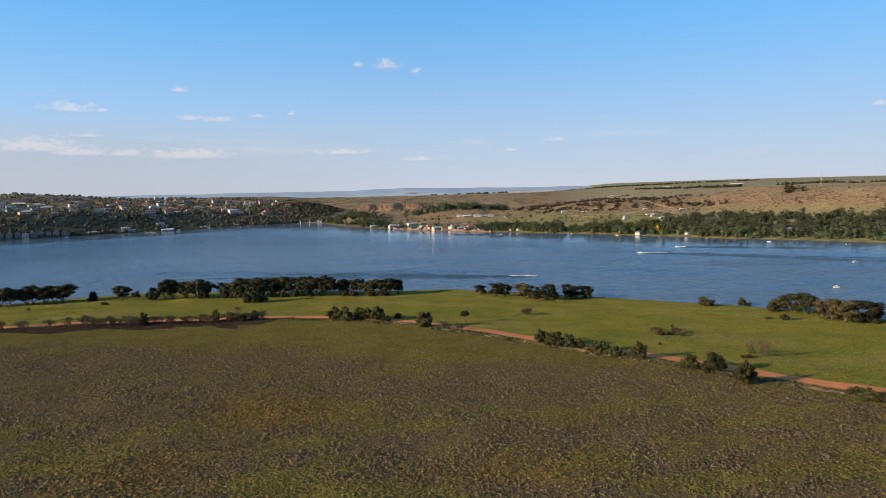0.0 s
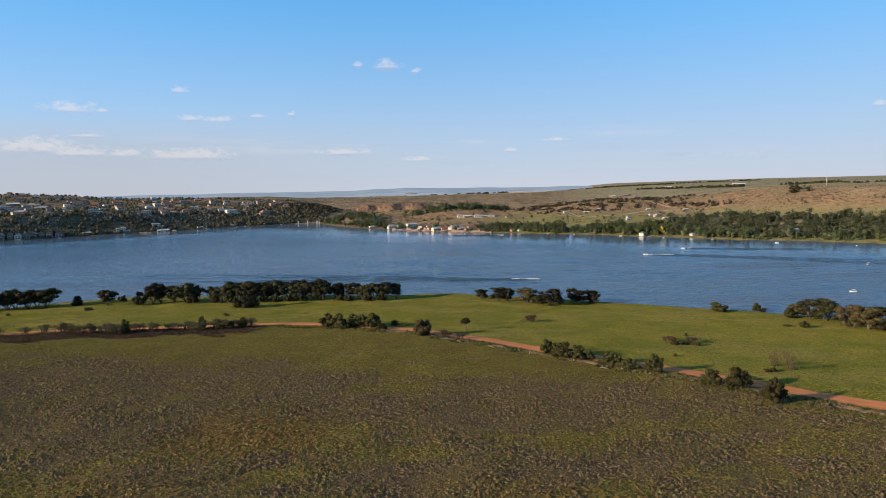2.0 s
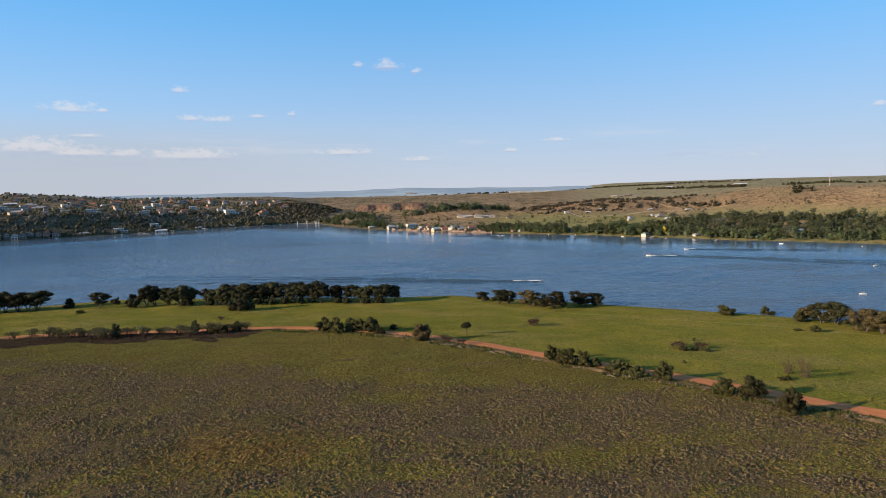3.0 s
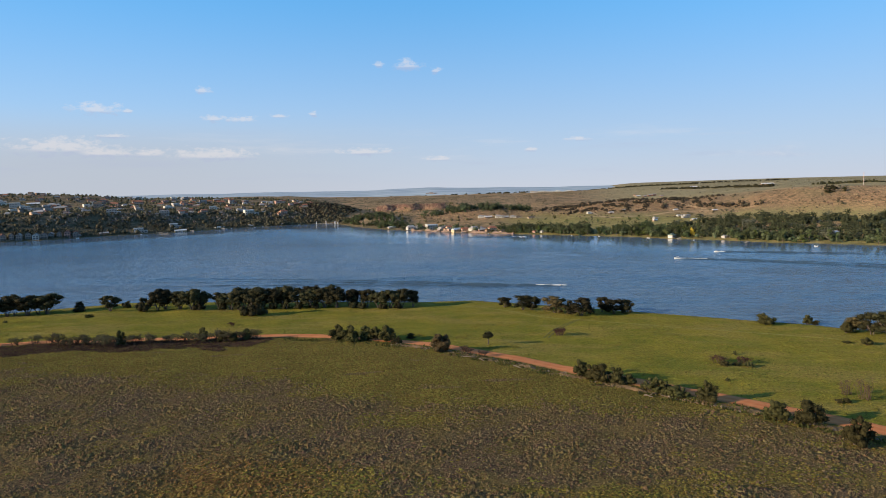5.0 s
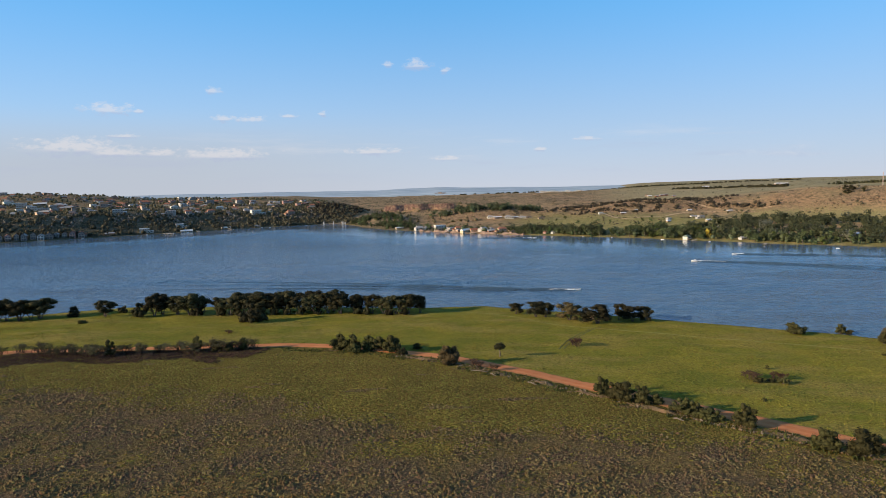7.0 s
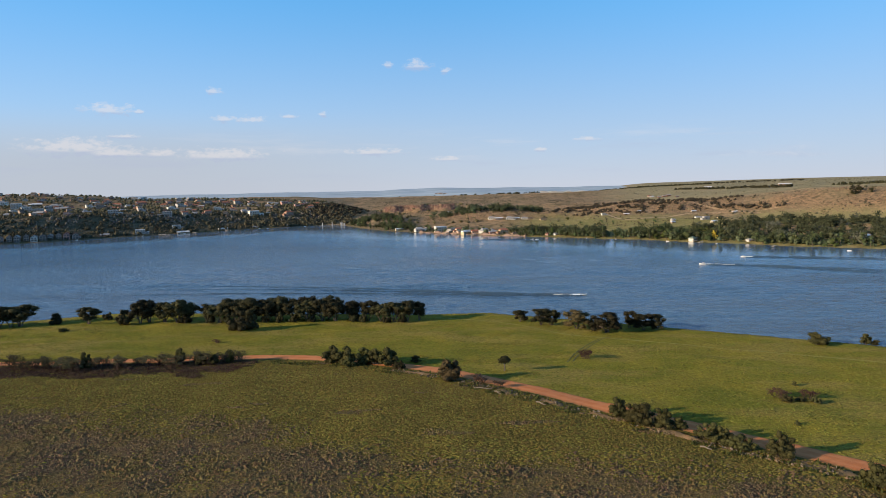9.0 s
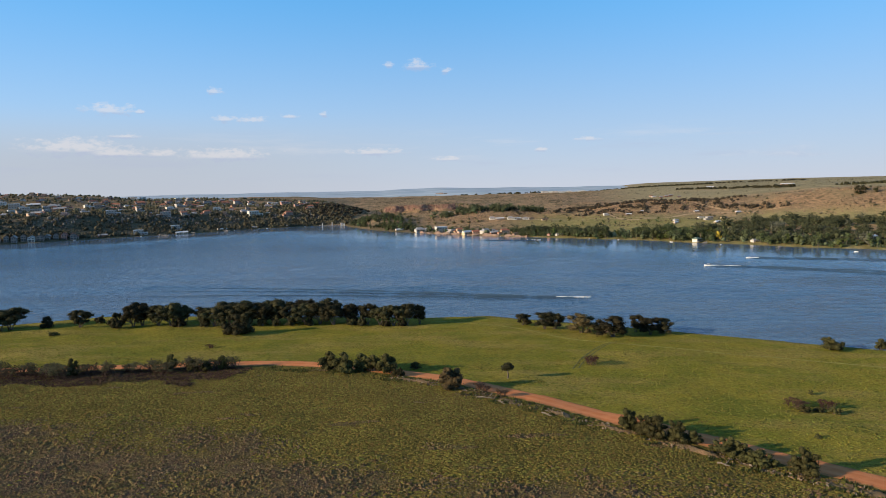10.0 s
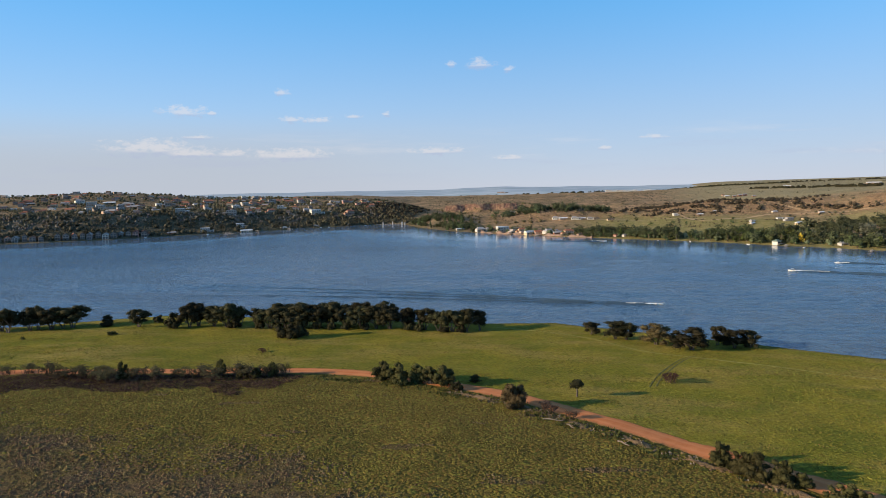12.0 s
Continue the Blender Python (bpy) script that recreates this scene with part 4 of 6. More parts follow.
for x, y, w, h in POINT:
    k = rnd.randrange(3)
    plant(bush, ("point", k), x, y, w / 4, h / 3.5, rnd.uniform(0, 360), 230 + k, "bush", "grey-green bush near the water's edge", "bushes on the point")

# bushes along the track
CLUMP = [(-31.3, 197.5, 4.0, 3.9), (-27.6, 195.5, 4.0, 4.1), (-26.4, 192.2, 2.6, 2.2), (-23.7, 195.2, 3.4, 3.9), (-20.6, 193.6, 3.6, 3.5), (-17.4, 192.4, 4.0, 4.3), (-14.7, 189.4, 2.3, 2.1), (-11.5, 196.5, 2.5, 1.6)]
for x, y, w, h in CLUMP:
    k = rnd.randrange(5)
    plant(bush, ("clump", k), x, y, w / 3.0, h / 3.3, rnd.uniform(0, 360), 250 + k, "bush", "dark green roadside bush in a clump beside the track", "bushes beside the track", lumps=26)
VERGE = [(25.8, 155.0, 3.0, 3.5), (27.6, 152.8, 2.6, 3.2), (28.8, 151.5, 3.4, 3.6), (31.7, 150.0, 3.0, 3.3), (34.3, 149.2, 2.2, 2.2), (37.1, 145.4, 3.6, 2.6), (38.8, 143.5, 2.8, 2.6), (40.4, 141.2, 3.2, 2.1), (44.3, 137.4, 3.4, 3.7),
         (51.8, 128.0, 3.3, 3.3), (56.0, 125.9, 4.2, 4.0), (73.6, 109.4, 2.4, 2.0), (74.6, 107.5, 3.2, 2.2), (76.3, 105.6, 3.3, 2.2)]
for x, y, w, h in VERGE:
    k = rnd.randrange(5)
    plant(bush, ("verge", k), x, y, w / 3.1, h / 3.3, rnd.uniform(0, 360), 260 + k, "bush", "grey-green bush on the verge of the red track", "bushes along the verge")
plant(bush, "round", -3.5, 178.6, 1.5, 1.4, 30, 281, "brown", "rounded brown-green bush standing at the track's edge", "", lumps=30, n=3000)
plant(bush, "big", 57.7, 117.0, 1.05, 1.33, 80, 282, "bush", "large dark green bush at the edge of the track", "", lumps=22, n=2600)
plant(mop_tree, "mop", 8.6, 187.9, 1.22, 0.76, 20, 290, "dark", "slender little tree with a round dark crown in the meadow")
HEDGE = [(-116.8, 194.0, 2.6, 2.1), (-111.6, 193.5, 2.4, 2.4), (-105.0, 191.7, 3.4, 3.0), (-100.8, 190.9, 3.3, 2.0), (-98.7, 192.4, 3.5, 2.7), (-95.5, 191, 3, 2), (-92.4, 190.2, 3.6, 2.9), (-88.8, 188.9, 3.8, 2.9), (-83.5, 191.4, 3.2, 2.6), (-79.5, 191.6, 3.2, 2.5),
         (-74.8, 193.5, 3.2, 2.1), (-71.2, 194.6, 4.1, 2.5), (-68.4, 194.2, 3.7, 2.2), (-63.5, 195.9, 3.7, 2.8), (-60.4, 195.9, 3.7, 2.8), (-57.8, 196.5, 3.1, 2.5), (-53.7, 197.8, 2.5, 2.8), (-124, 193, 3, 2.2), (-131, 192, 3, 2.6), (-140, 191.5, 3, 2)]
for x, y, w, h in HEDGE:
    k = rnd.randrange(4)
    plant(twiggy, ("hedge", k), x, y, w / 1.6, h / 2.4, rnd.uniform(0, 360), 300 + k, "grey", "straggly thin-leaved shrub lining the track", "straggly shrubs along the track", n=1000)
for x, y, w, h in [(-87.4, 191.4, 3.2, 4.3), (-67.7, 197.0, 2.9, 4.1), (-55.8, 197.0, 2.8, 3.6), (-62, 195.2, 3.2, 2.6), (-59, 195.2, 3.2, 2.4)]:
    k = rnd.randrange(3)
    plant(bush, ("hedgebush", k), x, y, w / 4, h / 3.5, rnd.uniform(0, 360), 320 + k, "bush", "upright grey-green bush in the row by the track", "straggly shrubs along the track")
for x, y, w, h, leaf in [(28.8, 202, 4.0, 1.9, "red"), (59.6, 170.0, 3.8, 1.5, "red"), (65.0, 169.6, 3.2, 1.5, "red"), (73.7, 140.6, 3.2, 3.6, "red"), (72.2, 143.6, 2.8, 2.6, "red"), (3.0, 177.0, 3.6, 1.5, "red"), (6.5, 173.5, 2.4, 1.4, "red"), (-69, 223, 2.6, 1.0, "red")]:
    k = rnd.randrange(3)
    plant(twiggy, ("red", k, h > 2), x, y, w / 2.6, h / 2.4, rnd.uniform(0, 360), 330 + k, leaf, "reddish-brown half-bare shrub in the grass", "reddish shrubs in the meadow", n=260 if h > 2 else 1300)
for x, y, w, h in [(59.6, 167.2, 2.8, 1.5), (62.3, 167.6, 2.4, 1.0), (64.5, 166.6, 2.7, 1.4), (66.8, 178.8, 1.3, 1.2), (54.2, 152.6, 1.3, 0.8), (69.0, 138.5, 2.0, 1.1), (67.6, 138.2, 1.6, 0.9), (-125.7, 243.7, 3.4, 1.5), (-151.3, 238.5, 1.6, 1.2), (50.6, 129.6, 1.4, 0.9)]:
    k = rnd.randrange(3)
    plant(bush, ("low", k), x, y, w / 4, h / 3.5, rnd.uniform(0, 360), 340 + k, "bush", "low dark shrub in the open meadow", "low shrubs in the meadow", name="shrub", n=500)


# ---- grass, heath and dead growth ----
def scatter(n, x0, y0, x1, y1, seed):
    r = np.random.RandomState(seed)
    return r.uniform(x0, x1, n), r.uniform(y0, y1, n), r


def clumps(x, y, r, w, h, long=1.0):
    """Small uneven mounds, 15 triangles each, drawn out across the slope by long."""
    n = len(x)
    z = land(x, y)
    a = np.arange(5) / 5 * 2 * math.pi + r.uniform(0, 6.28, n)[:, None]
    ww, hh = (w * r.uniform(0.55, 1.35, n))[:, None], (h * r.uniform(0.5, 1.4, n))[:, None]
    j = lambda lo, hi: r.uniform(lo, hi, (n, 5))
    low = np.stack([x[:, None] + np.cos(a) * ww * long * j(0.75, 1.25) / 2, y[:, None] + np.sin(a) * ww * j(0.75, 1.25) / 2, z[:, None] - 0.1 + 0 * a], -1)
    b = a + 0.5
    mid = np.stack([x[:, None] + np.cos(b) * ww * long * j(0.35, 1.0) / 2, y[:, None] + np.sin(b) * ww * j(0.35, 1.0) / 2, z[:, None] + hh * j(0.45, 0.95)], -1)
    top = np.stack([x + r.normal(size=n) * 0.12 * w, y + r.normal(size=n) * 0.12 * w, z + hh[:, 0]], -1)[:, None]
    v = np.concatenate([low, mid, top], 1).reshape(-1, 3)
    f = []
    for k in range(5):
        q = (k + 1) % 5
        f += [(k, q, 5 + k), (q, 5 + q, 5 + k), (5 + k, 5 + q, 10)]
    f = (np.array(f)[None] + 11 * np.arange(n)[:, None, None]).reshape(-1, 3)
    return v, f


def tufts(x, y, r, w, h, long=1.0):
    """Small pointed clumps, 5 triangles each."""
    n = len(x)
    z = land(x, y)
    a = np.arange(5) / 5 * 2 * math.pi + r.uniform(0, 6.28, n)[:, None]
    ww, hh = (w * r.uniform(0.6, 1.4, n))[:, None], h * r.uniform(0.5, 1.5, n)
    j = r.uniform(0.6, 1.4, (n, 5))
    low = np.stack([x[:, None] + np.cos(a) * ww * long * j / 2, y[:, None] + np.sin(a) * ww * j / 2, z[:, None] - r.uniform(0.0, 0.05, (n, 5))], -1)
    top = np.stack([x + r.normal(size=n) * 0.18 * w, y + r.normal(size=n) * 0.18 * w, z + hh], -1)[:, None]
    f = np.array([(k, (k + 1) % 5, 5) for k in range(5)])
    return np.concatenate([low, top], 1).reshape(-1, 3), (f[None] + 6 * np.arange(n)[:, None, None]).reshape(-1, 3)


def sprays(x, y, r, w, h, k, size, up=1.0, tilt=0.3):
    """Low ragged growth: k small leaf sprays heaped at each spot."""
    n = len(x) * k
    s = np.repeat(r.uniform(0.45, 1.5, len(x)), k)
    z = np.repeat(land(x, y), k)
    ox, oy = r.normal(scale=0.33 * w, size=n) * s, r.normal(scale=0.33 * w, size=n) * s
    lift = h * s * np.exp(-(ox * ox + oy * oy) / (w * w * s * s * 0.25)) * r.uniform(0.45, 1.1, n)
    p = np.stack([np.repeat(x, k) + ox, np.repeat(y, k) + oy, z + lift], 1)
    nrm = np.stack([ox, oy, np.full(n, up * w * 0.4)], 1) / w + r.normal(scale=tilt, size=(n, 3))
    nrm /= np.linalg.norm(nrm, axis=1)[:, None]
    a = np.cross(nrm, r.normal(size=(n, 3)))
    a /= np.linalg.norm(a, axis=1)[:, None] + 1e-9
    c = np.cross(nrm, a)
    q = (size * r.uniform(0.5, 1.4, n))[:, None]
    v = np.stack([p - a * q * 0.5, p + c * q * 0.36, p + a * q * 0.5, p - c * q * 0.36], 1).reshape(-1, 3)
    return v, np.arange(4 * n).reshape(-1, 4)


def blades(x, y, r, w, h, k=4):
    """Upright ragged blades, k quads a tuft."""
    n = len(x)
    z = land(x, y)
    x, y, z = (np.repeat(q, k) for q in (x, y, z))
    m = n * k
    a = r.uniform(0, 6.28, m)
    ox, oy = r.normal(scale=w * 0.3, size=m), r.normal(scale=w * 0.3, size=m)
    hw, hh = w * r.uniform(0.25, 0.6, m) / 2, h * r.uniform(0.5, 1.4, m)
    lx, ly = r.normal(scale=h * 0.4, size=m), r.normal(scale=h * 0.4, size=m)
    ca, sa = np.cos(a) * hw, np.sin(a) * hw
    bx, by = x + ox, y + oy
    v = np.stack([np.stack([bx - ca, by - sa, z - 0.05], -1), np.stack([bx + ca, by + sa, z - 0.05], -1),
                  np.stack([bx + lx + ca * 0.6, by + ly + sa * 0.6, z + hh], -1), np.stack([bx + lx - ca * 0.6, by + ly - sa * 0.6, z + hh * 0.85], -1)], 1).reshape(-1, 3)
    return v, np.arange(4 * m).reshape(-1, 4)


def stuff(name, data, mat, label, category):
    tagged(new(name, mesh_np(name, *data, mat)), label, category, kind="stuff")


def build_cover():
    x, y, r = scatter(460000, -150, 58, 125, 205, 61)
    d_road, meadow, heath = zones(x, y)
    seen = (np.abs(x) < 0.78 * (y + 12)) & (d_road > 3.2) & ((y > 64 + 4 * waves(x, y, 12, 67)))
    keep = seen & (r.uniform(size=len(x)) < np.minimum(1, 1.3 * heath) * (0.75 + 0.25 * waves(x, y, 8, 68)))
    hx, hy = x[keep][:105000], y[keep][:105000]
    big = np.clip(0.85 + 0.35 * waves(hx, hy, 14, 27) + 0.25 * r.normal(size=len(hx)), 0.45, 1.7)
    v, f = tufts(hx, hy, r, 0.38 * big, 0.17 * big, 1.15)
    me = mesh_np("heath", v, f, HEATHER)
    me.polygons.foreach_set("use_smooth", np.ones(len(f), bool))
    tagged(new("heath", me), "rounded brown heath clumps covering the field", "heath", kind="stuff")
    stuff("heath_sprigs", sprays(hx[:45000], hy[:45000], r, 0.5, 0.3, 1, 0.15, 2.0, 0.5), HEATHER, "low purplish-brown heath sprigs standing over the clumps", "heath")
    keep = seen & (r.uniform(size=len(x)) > 0.25 + 0.72 * np.minimum(1, 1.4 * heath) + 0.6 * rusty(x, y))
    tx, ty = x[keep][:80000], y[keep][:80000]
    v, f = tufts(tx, ty, r, 0.46 * np.clip(1 + 0.3 * waves(tx, ty, 9, 28), 0.5, 1.5), 0.12, 1.15)
    me = mesh_np("rough_grass", v, f, TUFT)
    me.polygons.foreach_set("use_smooth", np.ones(len(f), bool))
    tagged(new("rough_grass", me), "olive green tussocks of rough grass in the near field", "grass", kind="stuff")
    stuff("grass_blades", sprays(tx[:50000], ty[:50000], r, 0.8, 0.16, 1, 0.18, 2.4, 0.4), TUFT, "olive green grass blades of the near field", "grass")
    keep = seen & (r.uniform(size=len(x)) < 0.7 * rusty(x, y))
    stuff("rust_grass", sprays(x[keep], y[keep], r, 0.8, 0.16, 3, 0.36, 3.0), RUSTY, "patch of rust-brown grass in the field", "grass")
    x, y, r = scatter(170000, -175, 100, 150, 274, 62)
    d_road, meadow, heath = zones(x, y)
    keep = (d_road < -2.9) & (side(x, y, NEAR_SHORE) > 1.5) & (np.abs(x) < 0.78 * (y + 12)) & (r.uniform(size=len(x)) < 0.7 + 0.4 * waves(x, y, 15, 69))
    stuff("meadow_grass", sprays(x[keep][:48000], y[keep][:48000], r, 1.0, 0.2, 2, 0.21, 2.8, 0.34), LUSH, "bright green meadow grass with yellow patches", "grass")
    weedy = keep & (r.uniform(size=len(x)) < 0.3 + 0.5 * smooth(waves(x * 0.6, y, 17, 74) + 0.6 * waves(x, y, 6, 75), 0.1, 0.9))
    v, f = tufts(x[weedy][:60000], y[weedy][:60000], r, 0.4, 0.15, 1.1)
    me = mesh_np("meadow_weeds", v, f, WEEDS)
    me.polygons.foreach_set("use_smooth", np.ones(len(f), bool))
    tagged(new("meadow_weeds", me), "low leafy green weeds lumped over the meadow", "weeds", kind="stuff")
    patch = waves(x, y * 1.6, 30, 71) + 0.8 * waves(x, y * 1.6, 11, 72)
    keep = keep & (patch + 0.4 * r.normal(size=len(x)) > 0.7)
    stuff("dry_grass", sprays(x[keep][:18000], y[keep][:18000], r, 1.0, 0.16, 4, 0.19, 3.2, 0.3), STRAW, "patches of dry yellow grass in the meadow", "grass")
    x, y, r = scatter(24000, -175, 165, -30, 205, 63)
    d_road, meadow, heath = zones(x, y)
    band = 17.0 + 2.5 * waves(x, y, 22, 64) + 1.8 * waves(x, y, 7, 65)
    keep = (d_road > 4.2) & (d_road < band) & (x < -49 + 3 * waves(x, y, 9, 66))
    stuff("dead_growth", sprays(x[keep], y[keep], r, 1.2, 0.36, 14, 0.25, 2.2), BURNT, "dark brown dead undergrowth in a strip by the track", "dead growth")
    # grey-green weeds on the earth bank
    px, py, nx, ny = along(ROAD, 0.12)
    k = (px > -45) & (px < 115)
    px, py, nx, ny = px[k], py[k], nx[k], ny[k]
    o = r.uniform(2.4, 8.5, len(px))
    wx, wy = px + nx * o, py + ny * o
    k = (r.uniform(size=len(wx)) < 0.3 + 0.5 * waves(wx, wy, 9, 70)) & (o > 3.2)
    c = (r.uniform(size=len(wx)) < 0.55 + 0.4 * waves(wx, wy, 7, 73)) & (o > 3.4) & (o < 6.6) & (px > -14)
    stuff("clods", clumps(wx[c], wy[c], r, 0.55, 0.2), DIRT, "crumbling brown earth clods heaped along the bank", "earth")
    c = (r.uniform(size=len(wx)) < 0.16) & (o > 3.6) & (o < 6.8) & (px > -14)
    stuff("brushwood", blades(wx[c], wy[c], r, 0.9, 0.3, 4), DEADWOOD, "dry twigs and roots lying along the bank", "brushwood")
    stuff("bank_weeds", blades(wx[k], wy[k], r, 0.6, 0.42, 5), LEAF["green"], "grey-green weeds on the earth bank", "weeds")


build_cover()
trail("footpath", [(-10, 262), (16, 250), (25.5, 234), (38, 227), (48, 224), (59, 218), (74, 210), (100, 200), (125, 180)], 0.4, "faint pale footpath through the meadow")
for shift in (-0.7, 0.7):
    trail("wheel_rut", [(x + shift, y + shift * 0.3) for x, y in [(40, 228), (37, 225), (32.5, 217.3), (28.2, 208), (24.5, 198)]], 0.2, "dark wheel rut curving through the grass")

for line in ([(150, 760), (155, 739), (157, 688), (192, 699), (237, 730), (271, 709), (310, 700)], [(250, 800), (254, 785), (263, 754), (269, 722), (290, 690)], [(40, 752), (90, 735), (150, 718), (190, 702)]):
    trail("farm_track", line, 2.2, "pale dirt farm track across the far slope")


def fallen_log(x, y, turn, length, r0, label):
    ob = thing("fallen_log", label, "log", "dead wood on the bank")
    z = 0.35
    part("trunk", mesh_np("trunk", *tube([(-length / 2, 0, z), (-length * 0.2, 0.12, z + 0.06), (length * 0.2, -0.05, z), (length / 2, 0.2, z - 0.1)], [r0, r0 * 0.95, r0 * 0.8, r0 * 0.5], 8), DEADWOOD), None, ob)
    part("branch", mesh_np("branch", *tube([(length * 0.1, 0, z), (length * 0.3, 0.5, z + 0.35), (length * 0.36, 0.9, z + 0.7)], [r0 * 0.45, r0 * 0.3, r0 * 0.12], 6), DEADWOOD), None, ob)
    ob.matrix_basis = pose(x, y, ground_z(x, y), 0, 0, turn)


for x, y, turn, length in [(3.4, 171.4, -12, 3.4), (6.1, 168.6, -60, 1.8), (13.4, 161.3, -48, 2.0), (35.0, 140.6, -40, 1.6)]:
    fallen_log(x, y, turn, length, 0.13, "weathered pale fallen log lying on the earth bank")


# ---- boats and wakes ----
def boat(x, y, turn, size, label, cabin=True):
    ob = thing("motor_boat", label, "boat", "boats on the lake")
    bm = bmesh.new()
    ring = []
    for sx, w, z in ((-2.6, 0.95, 0.75), (-1.0, 1.1, 0.75), (0.8, 1.05, 0.85), (2.2, 0.6, 1.0), (3.1, 0.06, 1.1)):
        ring.append([bm.verts.new(q) for q in ((sx, -w, z), (sx * 0.96, -w * 0.8, 0.1), (sx * 0.94, 0, -0.25), (sx * 0.96, w * 0.8, 0.1), (sx, w, z))])
    for a, b in zip(ring[:-1], ring[1:]):
        for i in range(4):
            bm.faces.new((a[i], a[i + 1], b[i + 1], b[i]))
        bm.faces.new((a[0], b[0], b[4], a[4]))
    bm.faces.new(ring[0])
    part("hull", bm, BOATWHITE, ob)
    part("windscreen", box(bmesh.new(), 0.5, -0.8, 0.8, 0.7, 0.8, 1.35, 0.05), GLASS, ob)
    part("seat", box(bmesh.new(), -1.7, -0.7, 0.72, -1.1, 0.7, 1.1, 0.08), GREYW, ob)
    if cabin:
        part("canopy", box(bmesh.new(), -1.2, -0.85, 1.75, 0.7, 0.85, 1.85, 0.04), BOATWHITE, ob)
        for q in (-0.75, 0.75):
            part("post", box(bmesh.new(), -1.1, q - 0.03, 0.7, -1.04, q + 0.03, 1.76), GREYW, ob)
            part("post", box(bmesh.new(), 0.58, q - 0.03, 0.7, 0.64, q + 0.03, 1.76), GREYW, ob)
    part("engine", box(bmesh.new(), -3.0, -0.25, 0.2, -2.6, 0.25, 1.15, 0.08), DARKROOF, ob)
    ob.matrix_basis = pose(x, y, 0.0, 0, 0, turn) @ Matrix.Scale(size, 4)


def wake(line, w0, w1, foam, seed):
    """White water behind a boat, and the long low ridges that it leaves."""
    x, y, nx, ny = along(line, 0.5)
    r = np.random.RandomState(seed)
    k = np.arange(len(x)) * 0.5
    n = int(foam / 0.5)
    v = []
    for o, h in ((-1, 0.02), (-0.5, 0.16), (0, 0.1), (0.5, 0.16), (1, 0.02)):
        w = (w0 + (w1 - w0) * k[:n] / foam) * np.clip(1.02 - k[:n] / foam, 0.02, 1) ** 0.8 * r.uniform(0.55, 1.2, n)
        v.append(np.stack([x[:n] + nx[:n] * o * w, y[:n] + ny[:n] * o * w, 0.28 + np.full(n, h) * r.uniform(0.6, 1.6, n)], 1))
    v = np.stack(v, 1)
    i = (np.arange(n - 1)[:, None] * 5 + np.arange(4)[None, :]).ravel()
    tagged(new("wake_foam", mesh_np("wake_foam", v.reshape(-1, 3), np.stack([i, i + 1, i + 6, i + 5], 1), FOAM)), "white foaming wake trailing behind a boat", "wake", kind="structure")
    pieces = []
    for sgn, start, grow, tall in ((-1, 0.8, 0.06, 1.0), (1, 0.8, 0.06, 1.0), (1, 0.1, 0.012, 0.7)):
        off = sgn * (start + grow * k) + 0.25 * np.sin(k * 0.13 + start)
        cx, cy = x + nx * off, y + ny * off
        hh = tall * (0.32 + 0.14 * np.sin(k * 0.21 + start) + 0.1 * np.sin(k * 0.53)) * np.clip(1 - k / k[-1], 0, 1) ** 0.7 * np.clip(k / 6, 0, 1)
        q = np.stack([np.stack([cx + nx * o, cy + ny * o, hh * f + 0.16], 1) for o, f in ((-0.42, -0.3), (-0.12, 0.9), (0.12, 0.9), (0.42, -0.3))], 1)
        m = len(x)
        i = (np.arange(m - 1)[:, None] * 4 + np.arange(3)[None, :]).ravel()
        pieces.append((q.reshape(-1, 3), np.stack([i, i + 1, i + 5, i + 4], 1)))
    tagged(new("wake_ridges", mesh_np("wake_ridges", *join(pieces), SLICK)), "long low ripples spreading from a boat's wake", "wake", kind="structure")


boat(46.8, 305.2, -4, 0.6, "white open motor boat speeding across the lake", False)
wake([(45.9, 305.2), (20, 309), (-20, 319), (-70, 330), (-150, 338)], 1.7, 0.9, 11, 71)
boat(126.2, 393.8, 168, 0.6, "small white motor boat with a canopy on the lake")
wake([(127.2, 393.5), (150, 385), (185, 362), (230, 335), (290, 312)], 1.5, 0.9, 15, 72)
boat(160.1, 253.5, 175, 0.46, "white cabin boat lying still on the lake")
boat(216.0, 328.0, 20, 0.55, "white motor boat with a canopy far out on the lake")
boat(160.0, 424.0, 170, 0.45, "small white motor boat far out on the lake")
wake([(160.8, 423.7), (200, 412), (250, 392)], 0.4, 0.7, 5, 73)
boat(58.0, 567.8, 5, 0.6, "low white boat close to the far bank", False)
wake([(56, 567.8), (40, 569), (10, 576)], 0.5, 0.9, 8, 74)


# ---- the far bank: trees, scrub and rocks ----
def beyond(x, y):
    return -side(x, y, FAR_SHORE)


def on_left(x, y):
    return smooth(-140 - 0.17 * (y - 834) - x, -10, 80)


FAR_LABELS = {"round": "broad green tree on the far bank", "tall": "tall gum tree on the far bank", "cone": "dark conifer on the far bank"}


